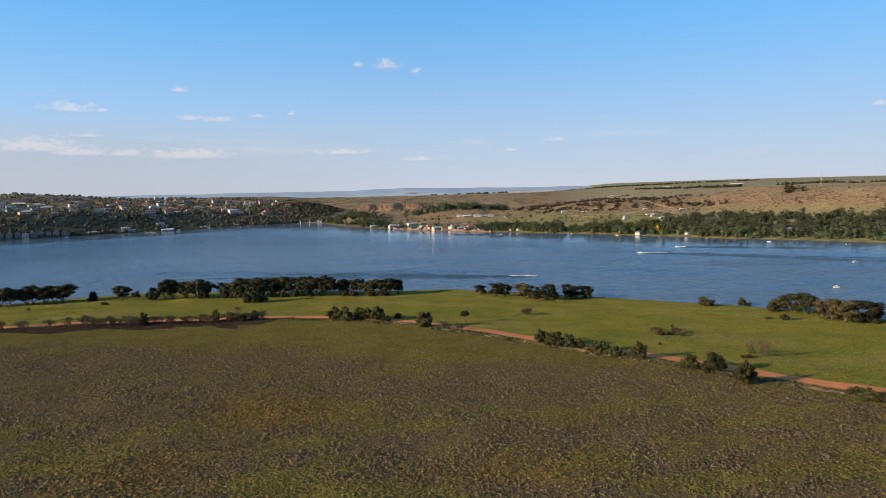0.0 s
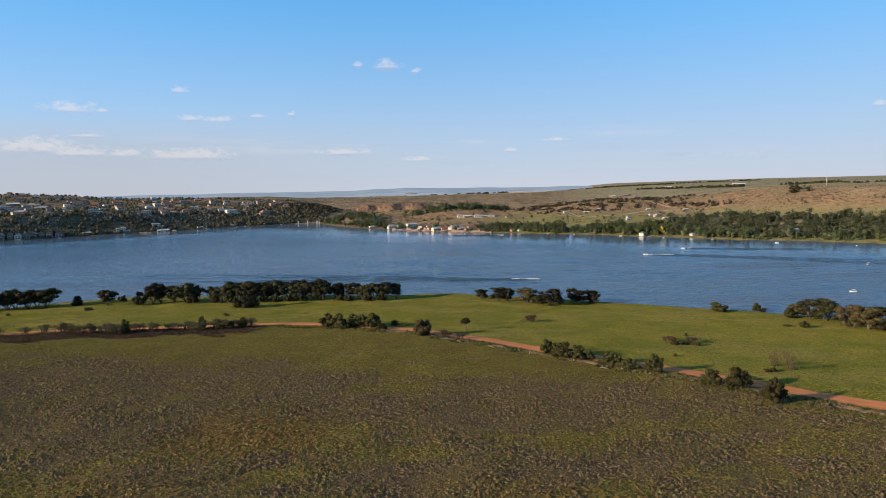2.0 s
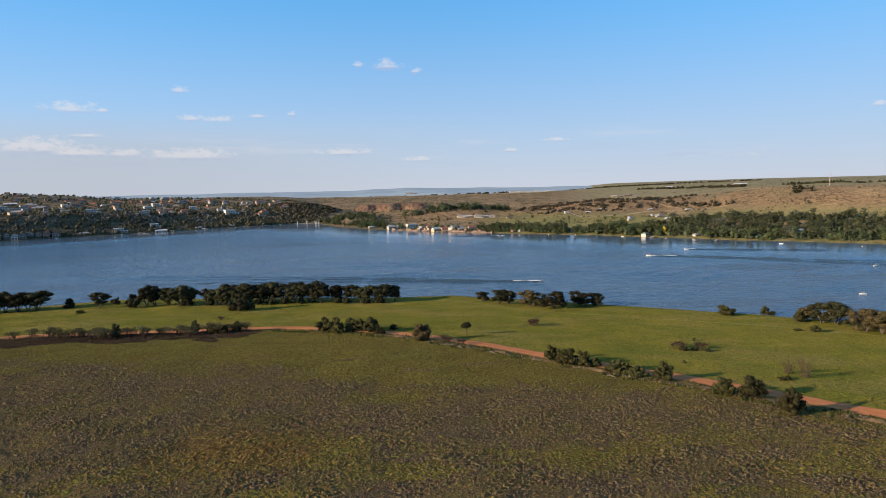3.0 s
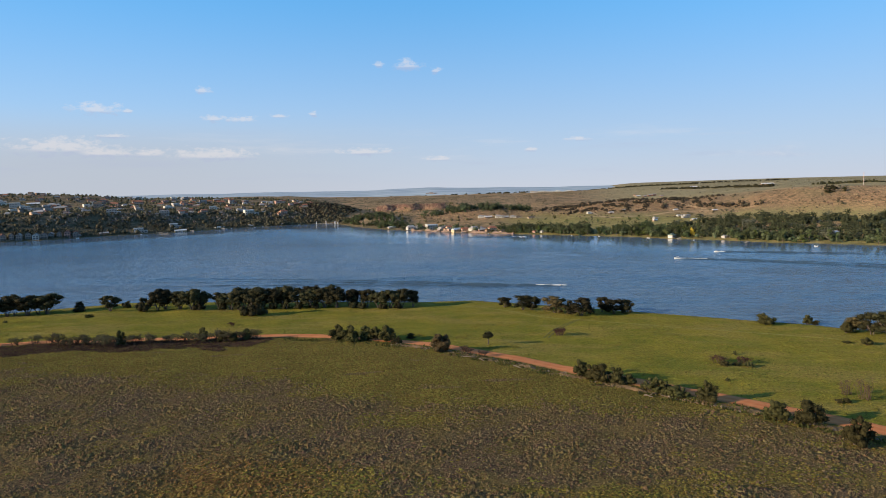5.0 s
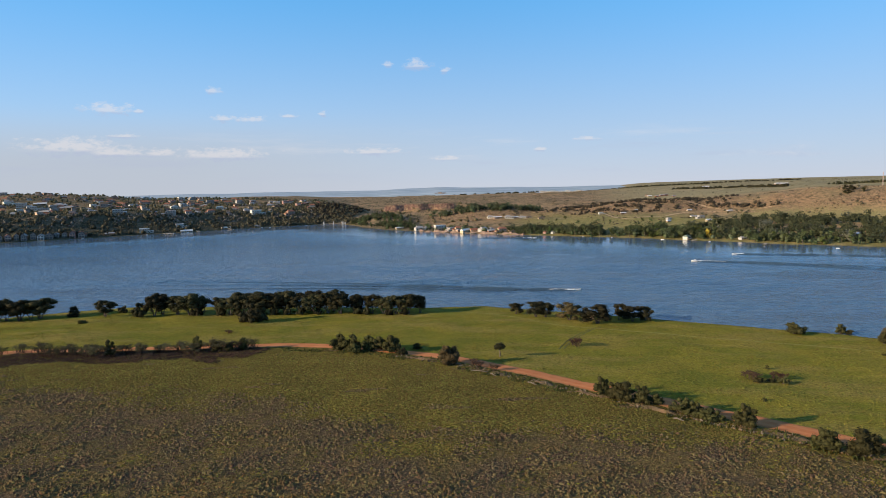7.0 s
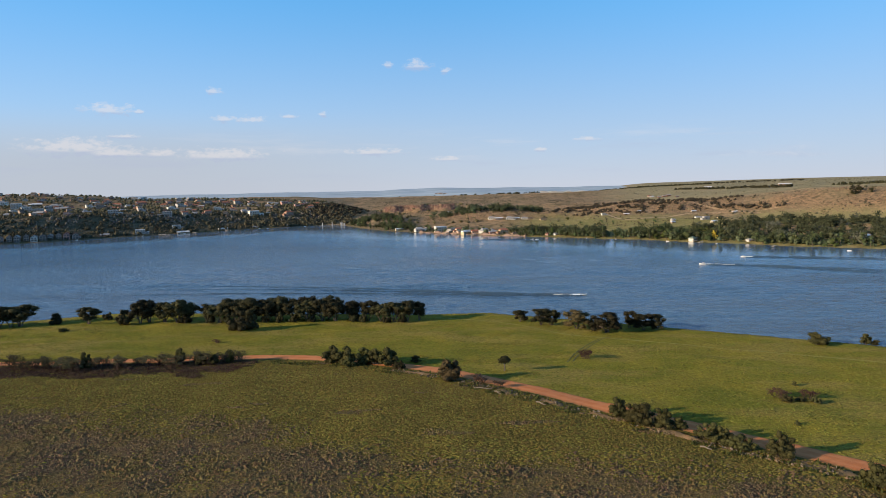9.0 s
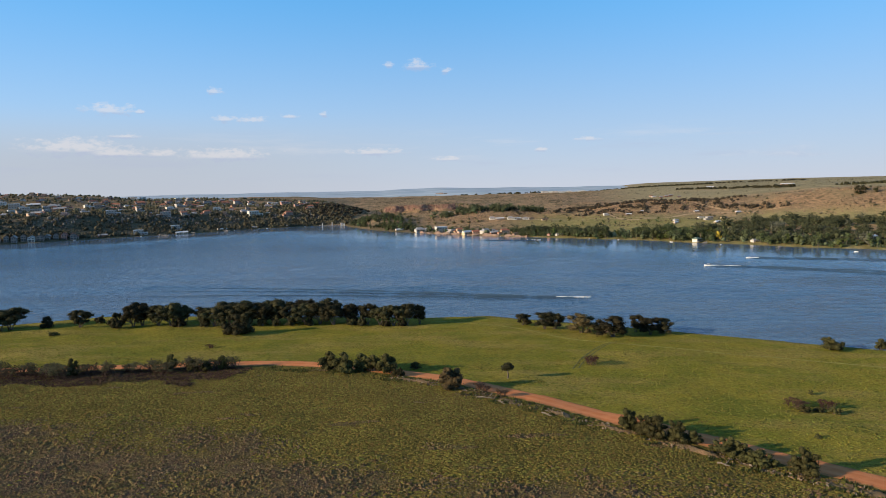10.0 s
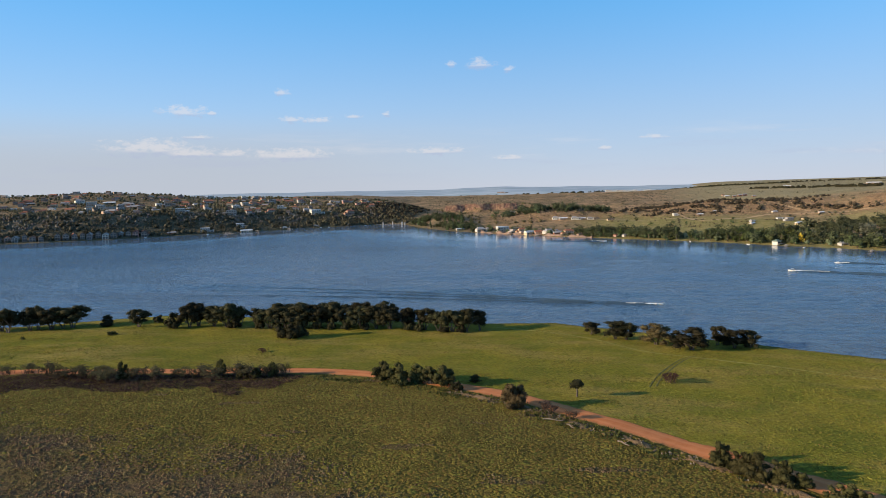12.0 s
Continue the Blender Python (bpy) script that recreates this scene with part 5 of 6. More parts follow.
def far_row(n, test, seed, kinds, group, s0=0.7, s1=1.1, leaf="far", area=(-600, 380, 420, 1100), gap=4.2):
    r = np.random.RandomState(seed)
    done = []
    for _ in range(n * 60):
        if len(done) >= n:
            break
        x, y = r.uniform(area[0], area[2]), r.uniform(area[1], area[3])
        if not test(x, y, float(beyond(np.array([x]), np.array([y]))[0])):
            continue
        if any((x - a) ** 2 + (y - b) ** 2 < gap * gap for a, b in done):
            continue
        done.append((x, y))
        kind, k = kinds[r.randint(len(kinds))], r.randint(3)
        lf = leaf if r.uniform() < 0.8 or leaf != "far" else "green"
        s = r.uniform(s0, s1)
        plant(far_tree, (kind, k, lf, group), x, y, s, s * (r.uniform(0.62, 0.9) if kind == "round" else r.uniform(0.85, 1.15)), r.uniform(0, 360), 400 + 7 * k + len(kind), lf, FAR_LABELS[kind], group, kind, sink=0.3)


far_row(96, lambda x, y, s: 1.2 < s < 15 and x > 40 and not (160 < x < 172) and not (188 < x < 202), 81, ("round", "round", "round", "tall"), "trees along the far shore", 0.5, 0.95, area=(40, 380, 360, 610))
far_row(46, lambda x, y, s: 0.8 < s < 46 and -137 < x < -50, 83, ("cone", "round", "round"), "conifers on the wooded spit", 0.5, 0.95, leaf="far", area=(-140, 670, -50, 840), gap=2.6)
far_row(40, lambda x, y, s: 2 < s < 24 and -60 <= x < 66, 84, ("round",), "trees between the lakeside houses", 0.42, 0.8, area=(-60, 570, 66, 720), gap=3.2)
far_row(30, lambda x, y, s: ((x - 28) / 64) ** 2 + ((y - 797) / 20) ** 2 < 1, 85, ("round",), "dark trees on the rocky knoll", 0.8, 1.25, leaf="wood", area=(-45, 760, 110, 845), gap=3.4)
far_row(14, lambda x, y, s: 60 < s < 150, 86, ("round",), "bushy trees in the far meadow", 0.35, 0.6, area=(70, 640, 190, 760))
far_row(6, lambda x, y, s: True, 87, ("round",), "trees on the far ridge", 0.8, 1.1, leaf="dark", area=(378, 690, 396, 706))
far_row(60, lambda x, y, s: 2 < s < 26 and on_left(np.array([x]), np.array([y]))[0] > 0.4, 88, ("round", "tall"), "dark trees below the hillside houses", 0.35, 0.7, leaf="hill", area=(-560, 600, -150, 900))
far_row(16, lambda x, y, s: 5 < s < 30, 89, ("round",), "large trees by the far meadow", 1.1, 1.5, area=(136, 525, 178, 585), gap=5)
plant(far_tree, "yellow", 181.5, 524.0, 0.55, 0.75, 0, 480, "yellow", "yellow-leaved tree beside the boathouse", "", "round")


def bush_stuff(name, n, test, seed, area, w, h, leaf, label):
    """Countless bushes, each a handful of leaf sprays round a lump."""
    r = np.random.RandomState(seed)
    x, y = r.uniform(area[0], area[2], n), r.uniform(area[1], area[3], n)
    k = test(x, y, beyond(x, y), r)
    x, y = x[k], y[k]
    z = land(x, y)
    pieces = []
    for a, b, c in zip(x, y, z):
        s = 0.45 + 1.5 * r.uniform() ** 2.2
        bl = [(a, b, c + h * s * 0.4, w * s * 0.5, w * s * 0.5, h * s * 0.5), (a + w * s * r.uniform(-0.4, 0.4), b, c + h * s * 0.35, w * s * 0.4, w * s * 0.4, h * s * 0.4)]
        bl += [(a + w * s * r.uniform(-0.35, 0.35), b + w * s * r.uniform(-0.3, 0.3), c + h * s * r.uniform(0.3, 0.85), w * s * 0.3, w * s * 0.3, h * s * 0.2) for _ in range(3)]
        pieces.append(leaves(bl, 20, min(w * 0.3, 1.2), r, 0.3))
        v, f = cores(bl[:1], r, 0.7)
        pieces.append((v, f))
    stuff(name, join(pieces), LEAF[leaf], label, "bushes")


bush_stuff("hillside_scrub", 11000, lambda x, y, s, r: (s > 2) & (on_left(x, y) > 0.02) & (s < 72 + 12 * waves(x, y, 60, 114)) & (waves(x, y, 34, 130) + 0.5 * r.normal(size=len(x)) > -0.6), 91, (-720, 560, -120, 1000), 3.8, 2.9, "hill", "dark scrub covering the steep far hillside")
bush_stuff("garden_trees", 9500, lambda x, y, s, r: (on_left(x, y) > 0.3) & (s > 62) & (s < 430) & (waves(x, y, 70, 131) + 0.7 * waves(x, y, 24, 132) + 0.35 * r.normal(size=len(x)) > -0.05), 113, (-760, 640, -180, 1250), 3.2, 2.5, "hill", "garden trees between the houses on the hill")


def dots(name, n, test, seed, area, w, h, leaf, label):
    """Far-off low bushes as small mounds."""
    r = np.random.RandomState(seed)
    x, y = r.uniform(area[0], area[2], n), r.uniform(area[1], area[3], n)
    k = test(x, y, beyond(x, y), r)
    stuff(name, tufts(x[k], y[k], r, w, h), LEAF[leaf], label, "bushes")


dots("veld_bushes", 42000, lambda x, y, s, r: (s > 60) & (s < 1200) & (on_left(x, y) < 0.3) & (np.abs(x - 0.1 * y) < 0.62 * y) & (waves(x, y, 120, 93) + 0.6 * waves(x, y, 40, 94) + 0.5 * r.normal(size=len(x)) > 0.6) & ((x < 0.2 * y) | (s < 330)),
     92, (-600, 640, 800, 1900), 2.0, 1.0, "olive", "patches of bush on the dry far slopes")
dots("plain_bushes", 900, lambda x, y, s, r: (s > 330) & (x > 0.15 * y), 98, (200, 800, 1500, 2600), 3.6, 1.5, "olive", "scattered bushes on the far plain")


def tree_belt(line, n, w, h, seed):
    """A far line of dark trees."""
    r = np.random.RandomState(seed)
    p = np.array(line, float)
    t = r.uniform(0, len(p) - 1.001, n)
    i = t.astype(int)
    q = p[i] + (p[i + 1] - p[i]) * (t - i)[:, None] + r.normal(scale=4, size=(n, 2))
    stuff("tree_belt", clumps(q[:, 0], q[:, 1], r, w, h), LEAF["dark"], "far line of dark trees between fields", "trees")


dots("hill_scrub", 60000, lambda x, y, s, r: (s > 1.5) & (on_left(x, y) > 0.02) & (s < 120 + 40 * waves(x, y, 50, 114)) & (waves(x, y, 30, 116) + 0.7 * r.normal(size=len(x)) > 0.1), 115, (-640, 580, -120, 990), 2.1, 1.5, "hill", "low dark scrub on the steep hillside")
bush_stuff("underwood", 2400, lambda x, y, s, r: (s > 4) & (s < 70) & (x > 55) & (s < 16 + (x - 50) * 0.5), 128, (50, 360, 440, 620), 3.0, 2.4, "wood", "bushy undergrowth along the far shore")
tree_belt([(482, 1560), (507, 1394), (542, 1270), (536, 1131)], 220, 6, 3.8, 121)
tree_belt([(565, 1054), (600, 990), (700, 960)], 120, 5, 3.4, 122)
tree_belt([(368, 2200), (615, 2150), (760, 2100)], 260, 9, 4, 123)
tree_belt([(-250, 2180), (60, 2150), (240, 2120)], 60, 8, 4.5, 124)
tree_belt([(900, 2500), (1200, 2400)], 70, 12, 4, 125)
bush_stuff("copse", 260, lambda x, y, s, r: np.abs((x - 272) * 0.67 + (y - 742) * 0.745) < 7 * r.uniform(0.4, 1.2, len(x)), 126, (266, 700, 318, 750), 3.6, 2.6, "hill", "dark copse on the far slope")
bush_stuff("kopje_scrub", 3600, lambda x, y, s, r: (((x - 200) / 120) ** 2 + ((y - 800) / 62) ** 2 < r.uniform(0.2, 1.2, len(x))) & (waves(x, y, 26, 144) > -0.1), 110, (70, 730, 330, 880), 3.2, 2.0, "hill", "dark scrub on the rocky rise")
bush_stuff("spit_scrub", 700, lambda x, y, s, r: (s > 8) & (s < 230) & (on_left(x, y) < 0.3) & (waves(x, y, 60, 108) > -0.1), 109, (-190, 640, 60, 1000), 3.4, 2.2, "olive", "olive scrub on the slope above the village")


def wood(name, n, test, seed, area, label, leaf="wood"):
    """A far wood: tree heads stamped from a few shapes into one mesh."""
    r = np.random.RandomState(seed)
    shapes = []
    for k in range(6):
        bl = []
        for _ in range(12):
            t, a = r.uniform(0.05, 1.0), r.uniform(0, 6.28)
            q = 2.9 * math.sqrt(t) * r.uniform(0.7, 1.1)
            w = r.uniform(1.1, 1.9)
            bl.append((q * math.cos(a), q * math.sin(a), 2.2 + (4.6 + 0.5 * (k % 3)) * (1 - 0.75 * t) * r.uniform(0.8, 1.1), w, w, w * 0.75))
        bl += [(0, 0, 3.6, 2.2, 2.2, 2.0), (0, 0, 1.6, 1.6, 1.6, 1.6)]
        shapes.append(join([leaves(bl[:12], 130, 1.05, r, 0.45), cores(bl[12:], r, 0.8)]))
    x, y = r.uniform(area[0], area[2], n), r.uniform(area[1], area[3], n)
    k = test(x, y, beyond(x, y))
    pieces = []
    for a, b, c in zip(x[k], y[k], land(x[k], y[k])):
        v, f = shapes[r.randint(6)]
        t, s = r.uniform(0, 6.28), r.uniform(0.6, 1.15) * (0.75 if area[0] < -60 else 1)
        m = np.array([[math.cos(t), -math.sin(t), 0], [math.sin(t), math.cos(t), 0], [0, 0, 1]]) * s * np.array([[1.2], [1.2], [r.choice([0.7, 0.8, 0.9, 1.15])]])
        pieces.append((v @ m.T + (a, b, c - 0.5), f))
    stuff(name, join(pieces), LEAF[leaf], label, "wood")


def in_wood(x, y, s):
    return (s > 12) & (s < 165 + 30 * waves(x, y, 45, 136)) & (x > 150) & (s < 22 + (x - 140) * 1.05) & (waves(x, y, 30, 137) < 1.0)


wood("far_wood", 2000, in_wood, 95, (140, 330, 480, 700), "dense mixed wood on the far bank")
wood("grey_wood", 420, lambda x, y, s: in_wood(x, y, s) & (waves(x, y, 28, 138) > 0.1), 139, (140, 330, 480, 700), "grey-leaved trees mixed into the far wood", "silver")
wood("spit_wood", 420, lambda x, y, s: (s > 1.5) & (s < 50) & (x > -136) & (x < -52) & (waves(x, y, 26, 140) > -0.5), 141, (-140, 670, -50, 850), "mixed trees covering the wooded spit", "wood")
wood("knoll_wood", 300, lambda x, y, s: (((x - 28) / 66) ** 2 + ((y - 798) / 16) ** 2 < 1) & (waves(x, y, 22, 142) > -0.4), 143, (-45, 760, 110, 845), "dark trees on top of the knoll", "wood")
wood("lake_belt", 420, lambda x, y, s: (s > 4) & (s < 30) & (x > 42) & (x < 116) & ((s > 12) | (x < 62) | (x > 82)), 152, (40, 560, 118, 660), "belt of leafy trees behind the village shore")
wood("shore_wood", 340, lambda x, y, s: (s > 3) & (s < 24) & (x > 60) & (x < 230), 127, (60, 430, 230, 610), "belt of leafy trees along the far shore")


def rocks(name, n, test, seed, area, size, label, mat=None):
    r = np.random.RandomState(seed)
    x, y = r.uniform(area[0], area[2], n), r.uniform(area[1], area[3], n)
    k = test(x, y, beyond(x, y), r)
    x, y = x[k], y[k]
    v, f = clumps(x, y, r, size, size * 0.55)
    stuff(name, (v, f), mat or ROCK, label, "rocks")


rocks("boulders", 20000, lambda x, y, s, r: (s > 90) & (on_left(x, y) < 0.2) & ((s > 190) | (x < 60)) & ((s < 320) | (x < 0.2 * y)) & (waves(x, y, 130, 101) + 0.6 * waves(x, y, 35, 102) > 0.45), 103, (-150, 640, 620, 1000), 1.0, "orange-brown sandstone boulders strewn over the far slopes")
rocks("ridge_rocks", 30000, lambda x, y, s, r: (s > 205) & (s < 290 + 20 * waves(x, y, 80, 55)) & (x > 0.27 * y) & (waves(x, y, 60, 107) + 0.5 * waves(x, y, 20, 133) + 0.6 * r.normal(size=len(x)) > 0.1), 104, (200, 520, 660, 830), 0.95, "broken sandstone outcrops along the far ridge")
# broken rock faces along the scarp
r = np.random.RandomState(105)
x, y = r.uniform(-720, -180, 26000), r.uniform(560, 960, 26000)
s = beyond(x, y)
k = (s > 34) & (s < 64) & (on_left(x, y) > 0.5) & (waves(x, y, 55, 106) + 0.5 * waves(x, y, 16, 107) + 0.3 * r.normal(size=len(x)) > 0.35)
stuff("cliff_rocks", clumps(x[k], y[k], r, 2.5, 1.9), GREYROCK, "brown rock faces along the scarp of the far hillside", "rocks")
# dense scrub added to darken the slope where it lies in shade
bush_stuff("inlet_scrub", 1000, lambda x, y, s, r: (s > 1.5) & (s < 130) & (on_left(x, y) > 0.01) & (x > -262), 135, (-262, 790, -110, 980), 3.4, 2.2, "hill", "dark scrub standing in for shade on the slope above the inlet")


rocks("knoll_rocks", 3800, lambda x, y, s, r: (((x - 25) / 85) ** 2 + ((y - 772) / 30) ** 2 < r.uniform(0.2, 1.2, len(x))) & (s > 70), 134, (-65, 735, 115, 805), 0.9, "sandstone boulders below the trees on the knoll")
bush_stuff("ridge_scrub", 2600, lambda x, y, s, r: (s > 175) & (s < 315) & (x > 0.3 * y) & (waves(x, y, 46, 146) + 0.6 * waves(x, y, 17, 147) + 0.25 * r.normal(size=len(x)) > np.where(s < 212, 0.35, 0.85)), 148, (210, 480, 640, 830), 2.6, 1.7, "hill", "dark patches of bush on the rocky ridge")
# more scrub over the knoll, its cover standing for the shaded side
bush_stuff("inlet_bushes", 2200, lambda x, y, s, r: (((x + 176) / 44) ** 2 + ((y - 918) / 58) ** 2 < r.uniform(0.5, 1.2, len(x))) & (s > 2), 149, (-230, 850, -105, 990), 3.2, 2.0, "hill", "dark scrub standing in for shade on the knoll above the inlet")
bush_stuff("village_bushes", 420, lambda x, y, s, r: (s > 2.2) & (s < 26) & (waves(x, y, 14, 150) + 0.5 * r.normal(size=len(x)) > 0.1), 151, (-62, 575, 70, 715), 3.4, 2.8, "wood", "leafy bushes between the lakeside houses")
rocks("kopje_rocks", 8000, lambda x, y, s, r: ((x - 195) / 125) ** 2 + ((y - 790) / 55) ** 2 < r.uniform(0.2, 1.2, len(x)), 145, (65, 730, 330, 860), 1.0, "grey-orange boulders heaped over the rocky rise")
r = np.random.RandomState(112)
x, y = r.uniform(-112, -14, 4200), r.uniform(938, 962, 4200)
k = np.abs(y + 4 * waves(x, y, 30, 58) - 952.5) < 4
stuff("red_cliff", clumps(x[k], y[k], r, 2.4, 2.9), REDROCK, "reddish sandstone cliff above the wooded spit", "rocks")


# ---- houses ----
def roof_mesh(x0, x1, y0, y1, z, kind, e=0.5):
    """A flat, gabled or hipped roof over a block, with its eaves."""
    bm = bmesh.new()
    if kind == "flat":
        return box(bm, x0 - e * 0.6, y0 - e * 0.6, z + 0.003, x1 + e * 0.6, y1 + e * 0.6, z + 0.35)
    mid, rise, inset = (y0 + y1) / 2, (y1 - y0) * 0.3, (y1 - y0) * 0.4 if kind == "hip" else 0.0
    q = [bm.verts.new(c) for c in ((x0 - e, y0 - e, z + 0.01), (x1 + e, y0 - e, z + 0.01), (x1 + e, y1 + e, z + 0.01), (x0 - e, y1 + e, z + 0.01),
                                   (x0 - e + inset, mid, z + rise), (x1 + e - inset, mid, z + rise))]
    for k in ((0, 1, 5, 4), (2, 3, 4, 5), (1, 2, 5), (3, 0, 4), (3, 2, 1, 0)):
        bm.faces.new([q[v] for v in k])
    return bm


def opening(ob, cx, y, z0, w=1.7, h=1.3):
    win = part("window", box(bmesh.new(), cx - w / 2, y - 0.08, z0, cx + w / 2, y + 0.05, z0 + h), TRIM, ob)
    part("pane", box(bmesh.new(), cx - w / 2 + 0.1, y - 0.11, z0 + 0.1, cx + w / 2 - 0.1, y - 0.05, z0 + h - 0.1), GLASS, win)


def house(w, d, h, storeys, roof, wall_mat, roof_mat, label, group, name="house"):
    """A main block with a lower wing to one side, a porch and a chimney."""
    ob = thing(name, label, "house", group)
    part("wall", box(bmesh.new(), -w / 2, -d / 2, -4, w / 2, d / 2, h), wall_mat, ob)
    part("roof", roof_mesh(-w / 2, w / 2, -d / 2, d / 2, h, roof), roof_mat, ob)
    sgn = 1 if w % 2 else -1
    a, b = sorted((sgn * (w / 2 + 0.004), sgn * (w / 2 + 0.42 * w)))
    part("wing", box(bmesh.new(), a, -d / 2 - 1.4, -4, b, d / 2 - 2.0, 2.75), wall_mat, ob)
    part("wing_roof", roof_mesh(a, b, -d / 2 - 1.4, d / 2 - 2.0, 2.75, roof, 0.35), roof_mat, ob)
    opening(ob, (a + b) / 2, -d / 2 - 1.4, 0.5, 2.6, 1.7)
    sh, n = h / storeys, max(2, int(w / 3))
    for s in range(storeys):
        for i in range(n):
            cx = -w / 2 + w * (i + 0.5) / n
            if s == 0 and i == n // 2:
                part("door", box(bmesh.new(), cx - 0.5, -d / 2 - 0.06, 0, cx + 0.5, -d / 2 + 0.05, 2.05), DOORWOOD, ob)
            else:
                opening(ob, cx, -d / 2, s * sh + 0.9)
    if roof != "flat":
        part("chimney", box(bmesh.new(), -sgn * w * 0.3 - 0.4, 0.6, h, -sgn * w * 0.3 + 0.4, 1.4, h + d * 0.36, 0.05), wall_mat, ob)
    if storeys > 1:
        balcony = part("balcony", box(bmesh.new(), -w * 0.4, -d / 2 - 1.9, sh - 0.2, w * 0.3, -d / 2 - 0.003, sh + 0.02), wall_mat, ob)
        part("railing", box(bmesh.new(), -w * 0.4, -d / 2 - 1.9, sh + 0.023, w * 0.3, -d / 2 - 1.8, sh + 0.85), TRIM, balcony)
        for cx in (-w * 0.38, -w * 0.05, w * 0.28):
            part("column", box(bmesh.new(), cx - 0.13, -d / 2 - 1.85, -4, cx + 0.13, -d / 2 - 1.6, sh - 0.203), wall_mat, ob)
    else:
        part("porch_roof", box(bmesh.new(), -w * 0.3, -d / 2 - 2.0, h - 0.45, w * 0.3, -d / 2 - 0.52, h - 0.3), roof_mat, ob)
        for cx in (-w * 0.28, w * 0.28):
            part("column", box(bmesh.new(), cx - 0.1, -d / 2 - 1.9, -4, cx + 0.1, -d / 2 - 1.7, h - 0.453), wall_mat, ob)
    return ob


def lake_villa(wall_mat, roof_mat, label, group):
    """A tall gabled villa at the water: boat doors below, balcony and windows above."""
    ob = thing("villa", label, "house", group)
    w, d, h = 6.4, 8.0, 5.4
    bm = bmesh.new()
    ring = [(-w / 2, -3), (w / 2, -3), (w / 2, h), (0, h + 2.3), (-w / 2, h)]
    front, back = ([bm.verts.new((x, y, z)) for x, z in ring] for y in (-d / 2, d / 2))
    bm.faces.new(front), bm.faces.new(back[::-1])
    for k in range(5):
        q = (k + 1) % 5
        bm.faces.new((front[q], front[k], back[k], back[q]))
    part("wall", bm, wall_mat, ob)
    for sgn in (-1, 1):
        bm = bmesh.new()
        q = [bm.verts.new(c) for y in (-d / 2 - 0.7, d / 2 + 0.5) for c in ((0, y, h + 2.36), (sgn * (w / 2 + 0.6), y, h - 0.38), (sgn * (w / 2 + 0.6), y, h - 0.16), (0, y, h + 2.58))]
        for k in ((0, 1, 2, 3), (4, 7, 6, 5), (0, 4, 5, 1), (3, 2, 6, 7), (1, 5, 6, 2)):
            bm.faces.new([q[v] for v in k])
        part("roof_slope", bm, roof_mat, ob)
        part("boat_door", box(bmesh.new(), sgn * 1.5 - 1.15, -d / 2 - 0.06, -0.1, sgn * 1.5 + 1.15, -d / 2 + 0.05, 2.2), GLASS, ob)
        opening(ob, sgn * 1.5, -d / 2, 3.2, 1.9, 1.8)
    opening(ob, 0, -d / 2, 5.6, 1.2, 1.1)
    deck = part("balcony", box(bmesh.new(), -w / 2, -d / 2 - 1.8, 2.5, w / 2, -d / 2 - 0.003, 2.72), TRIM, ob)
    part("railing", box(bmesh.new(), -w / 2, -d / 2 - 1.8, 2.723, w / 2, -d / 2 - 1.72, 3.5), wall_mat, deck)
    for cx in (-w / 2 + 0.2, w / 2 - 0.2):
        part("column", box(bmesh.new(), cx - 0.15, -d / 2 - 1.75, -3, cx + 0.15, -d / 2 - 1.45, 2.497), wall_mat, ob)
    return ob


STYLES = [
    (11, 8, 3.0, 1, "hip", WHITE, GREYROOF, "white house with a grey hipped roof"),
    (12, 8, 6.0, 2, "hip", TAN, REDROOF, "tan two-storey house with a red tiled roof"),
    (10, 7, 3.2, 1, "gable", BRICK, GREYROOF, "brick house with a grey gabled roof"),
    (13, 8, 6.2, 2, "flat", WHITE, WHITEROOF, "white flat-roofed two-storey house"),
    (12, 8, 5.8, 2, "flat", GREYW, GREYROOF, "grey flat-roofed two-storey house"),
    (10, 8, 3.0, 1, "hip", TAN, DARKROOF, "tan house with a dark thatched roof"),
    (9, 7, 5.6, 2, "gable", GREYW, REDROOF, "grey gabled two-storey house with a red roof"),
    (14, 7, 3.0, 1, "gable", TAN, WHITEROOF, "long tan house with a pale sheet roof"),
    (11, 7, 3.4, 1, "gable", PINK, REDROOF, "pink house with a red gabled roof"),
    (9, 9, 7.4, 2, "gable", UMBER, DARKROOF, "grey-brown gabled two-storey house"),
    (9, 7, 5.4, 2, "flat", PINK, GREYROOF, "pink flat-roofed two-storey house"),
]


def put_house(k, x, y, turn, s, group, where, sink=0.0):
    w, d, h, st, roof, wm, rm, label = STYLES[k]
    return plant(house, ("house", k, group), x, y, s, s, turn, w, d, h, st, roof, wm, rm, label + where, group, sink=sink)


# the hill on the far left bank: the houses that stand out, then those between them
HILL = [(0, -587, 855, 0.88), (3, -575, 880, 0.45), (3, -546, 823, 1.1), (3, -520, 803, 1.0), (7, -537, 849, 0.9), (0, -518, 854, 1.1), (4, -471, 751, 1.05), (3, -536, 939, 0.57), (9, -436, 813, 1.1), (3, -385, 748, 0.98),
        (0, -441, 888, 0.84), (1, -441, 926, 1.1), (4, -339, 778, 1.1), (6, -326, 796, 0.9), (1, -310, 824, 0.87), (8, -383, 951, 0.87), (4, -378, 996, 1.1), (3, -321, 883, 0.85), (8, -366, 1032, 0.93)]
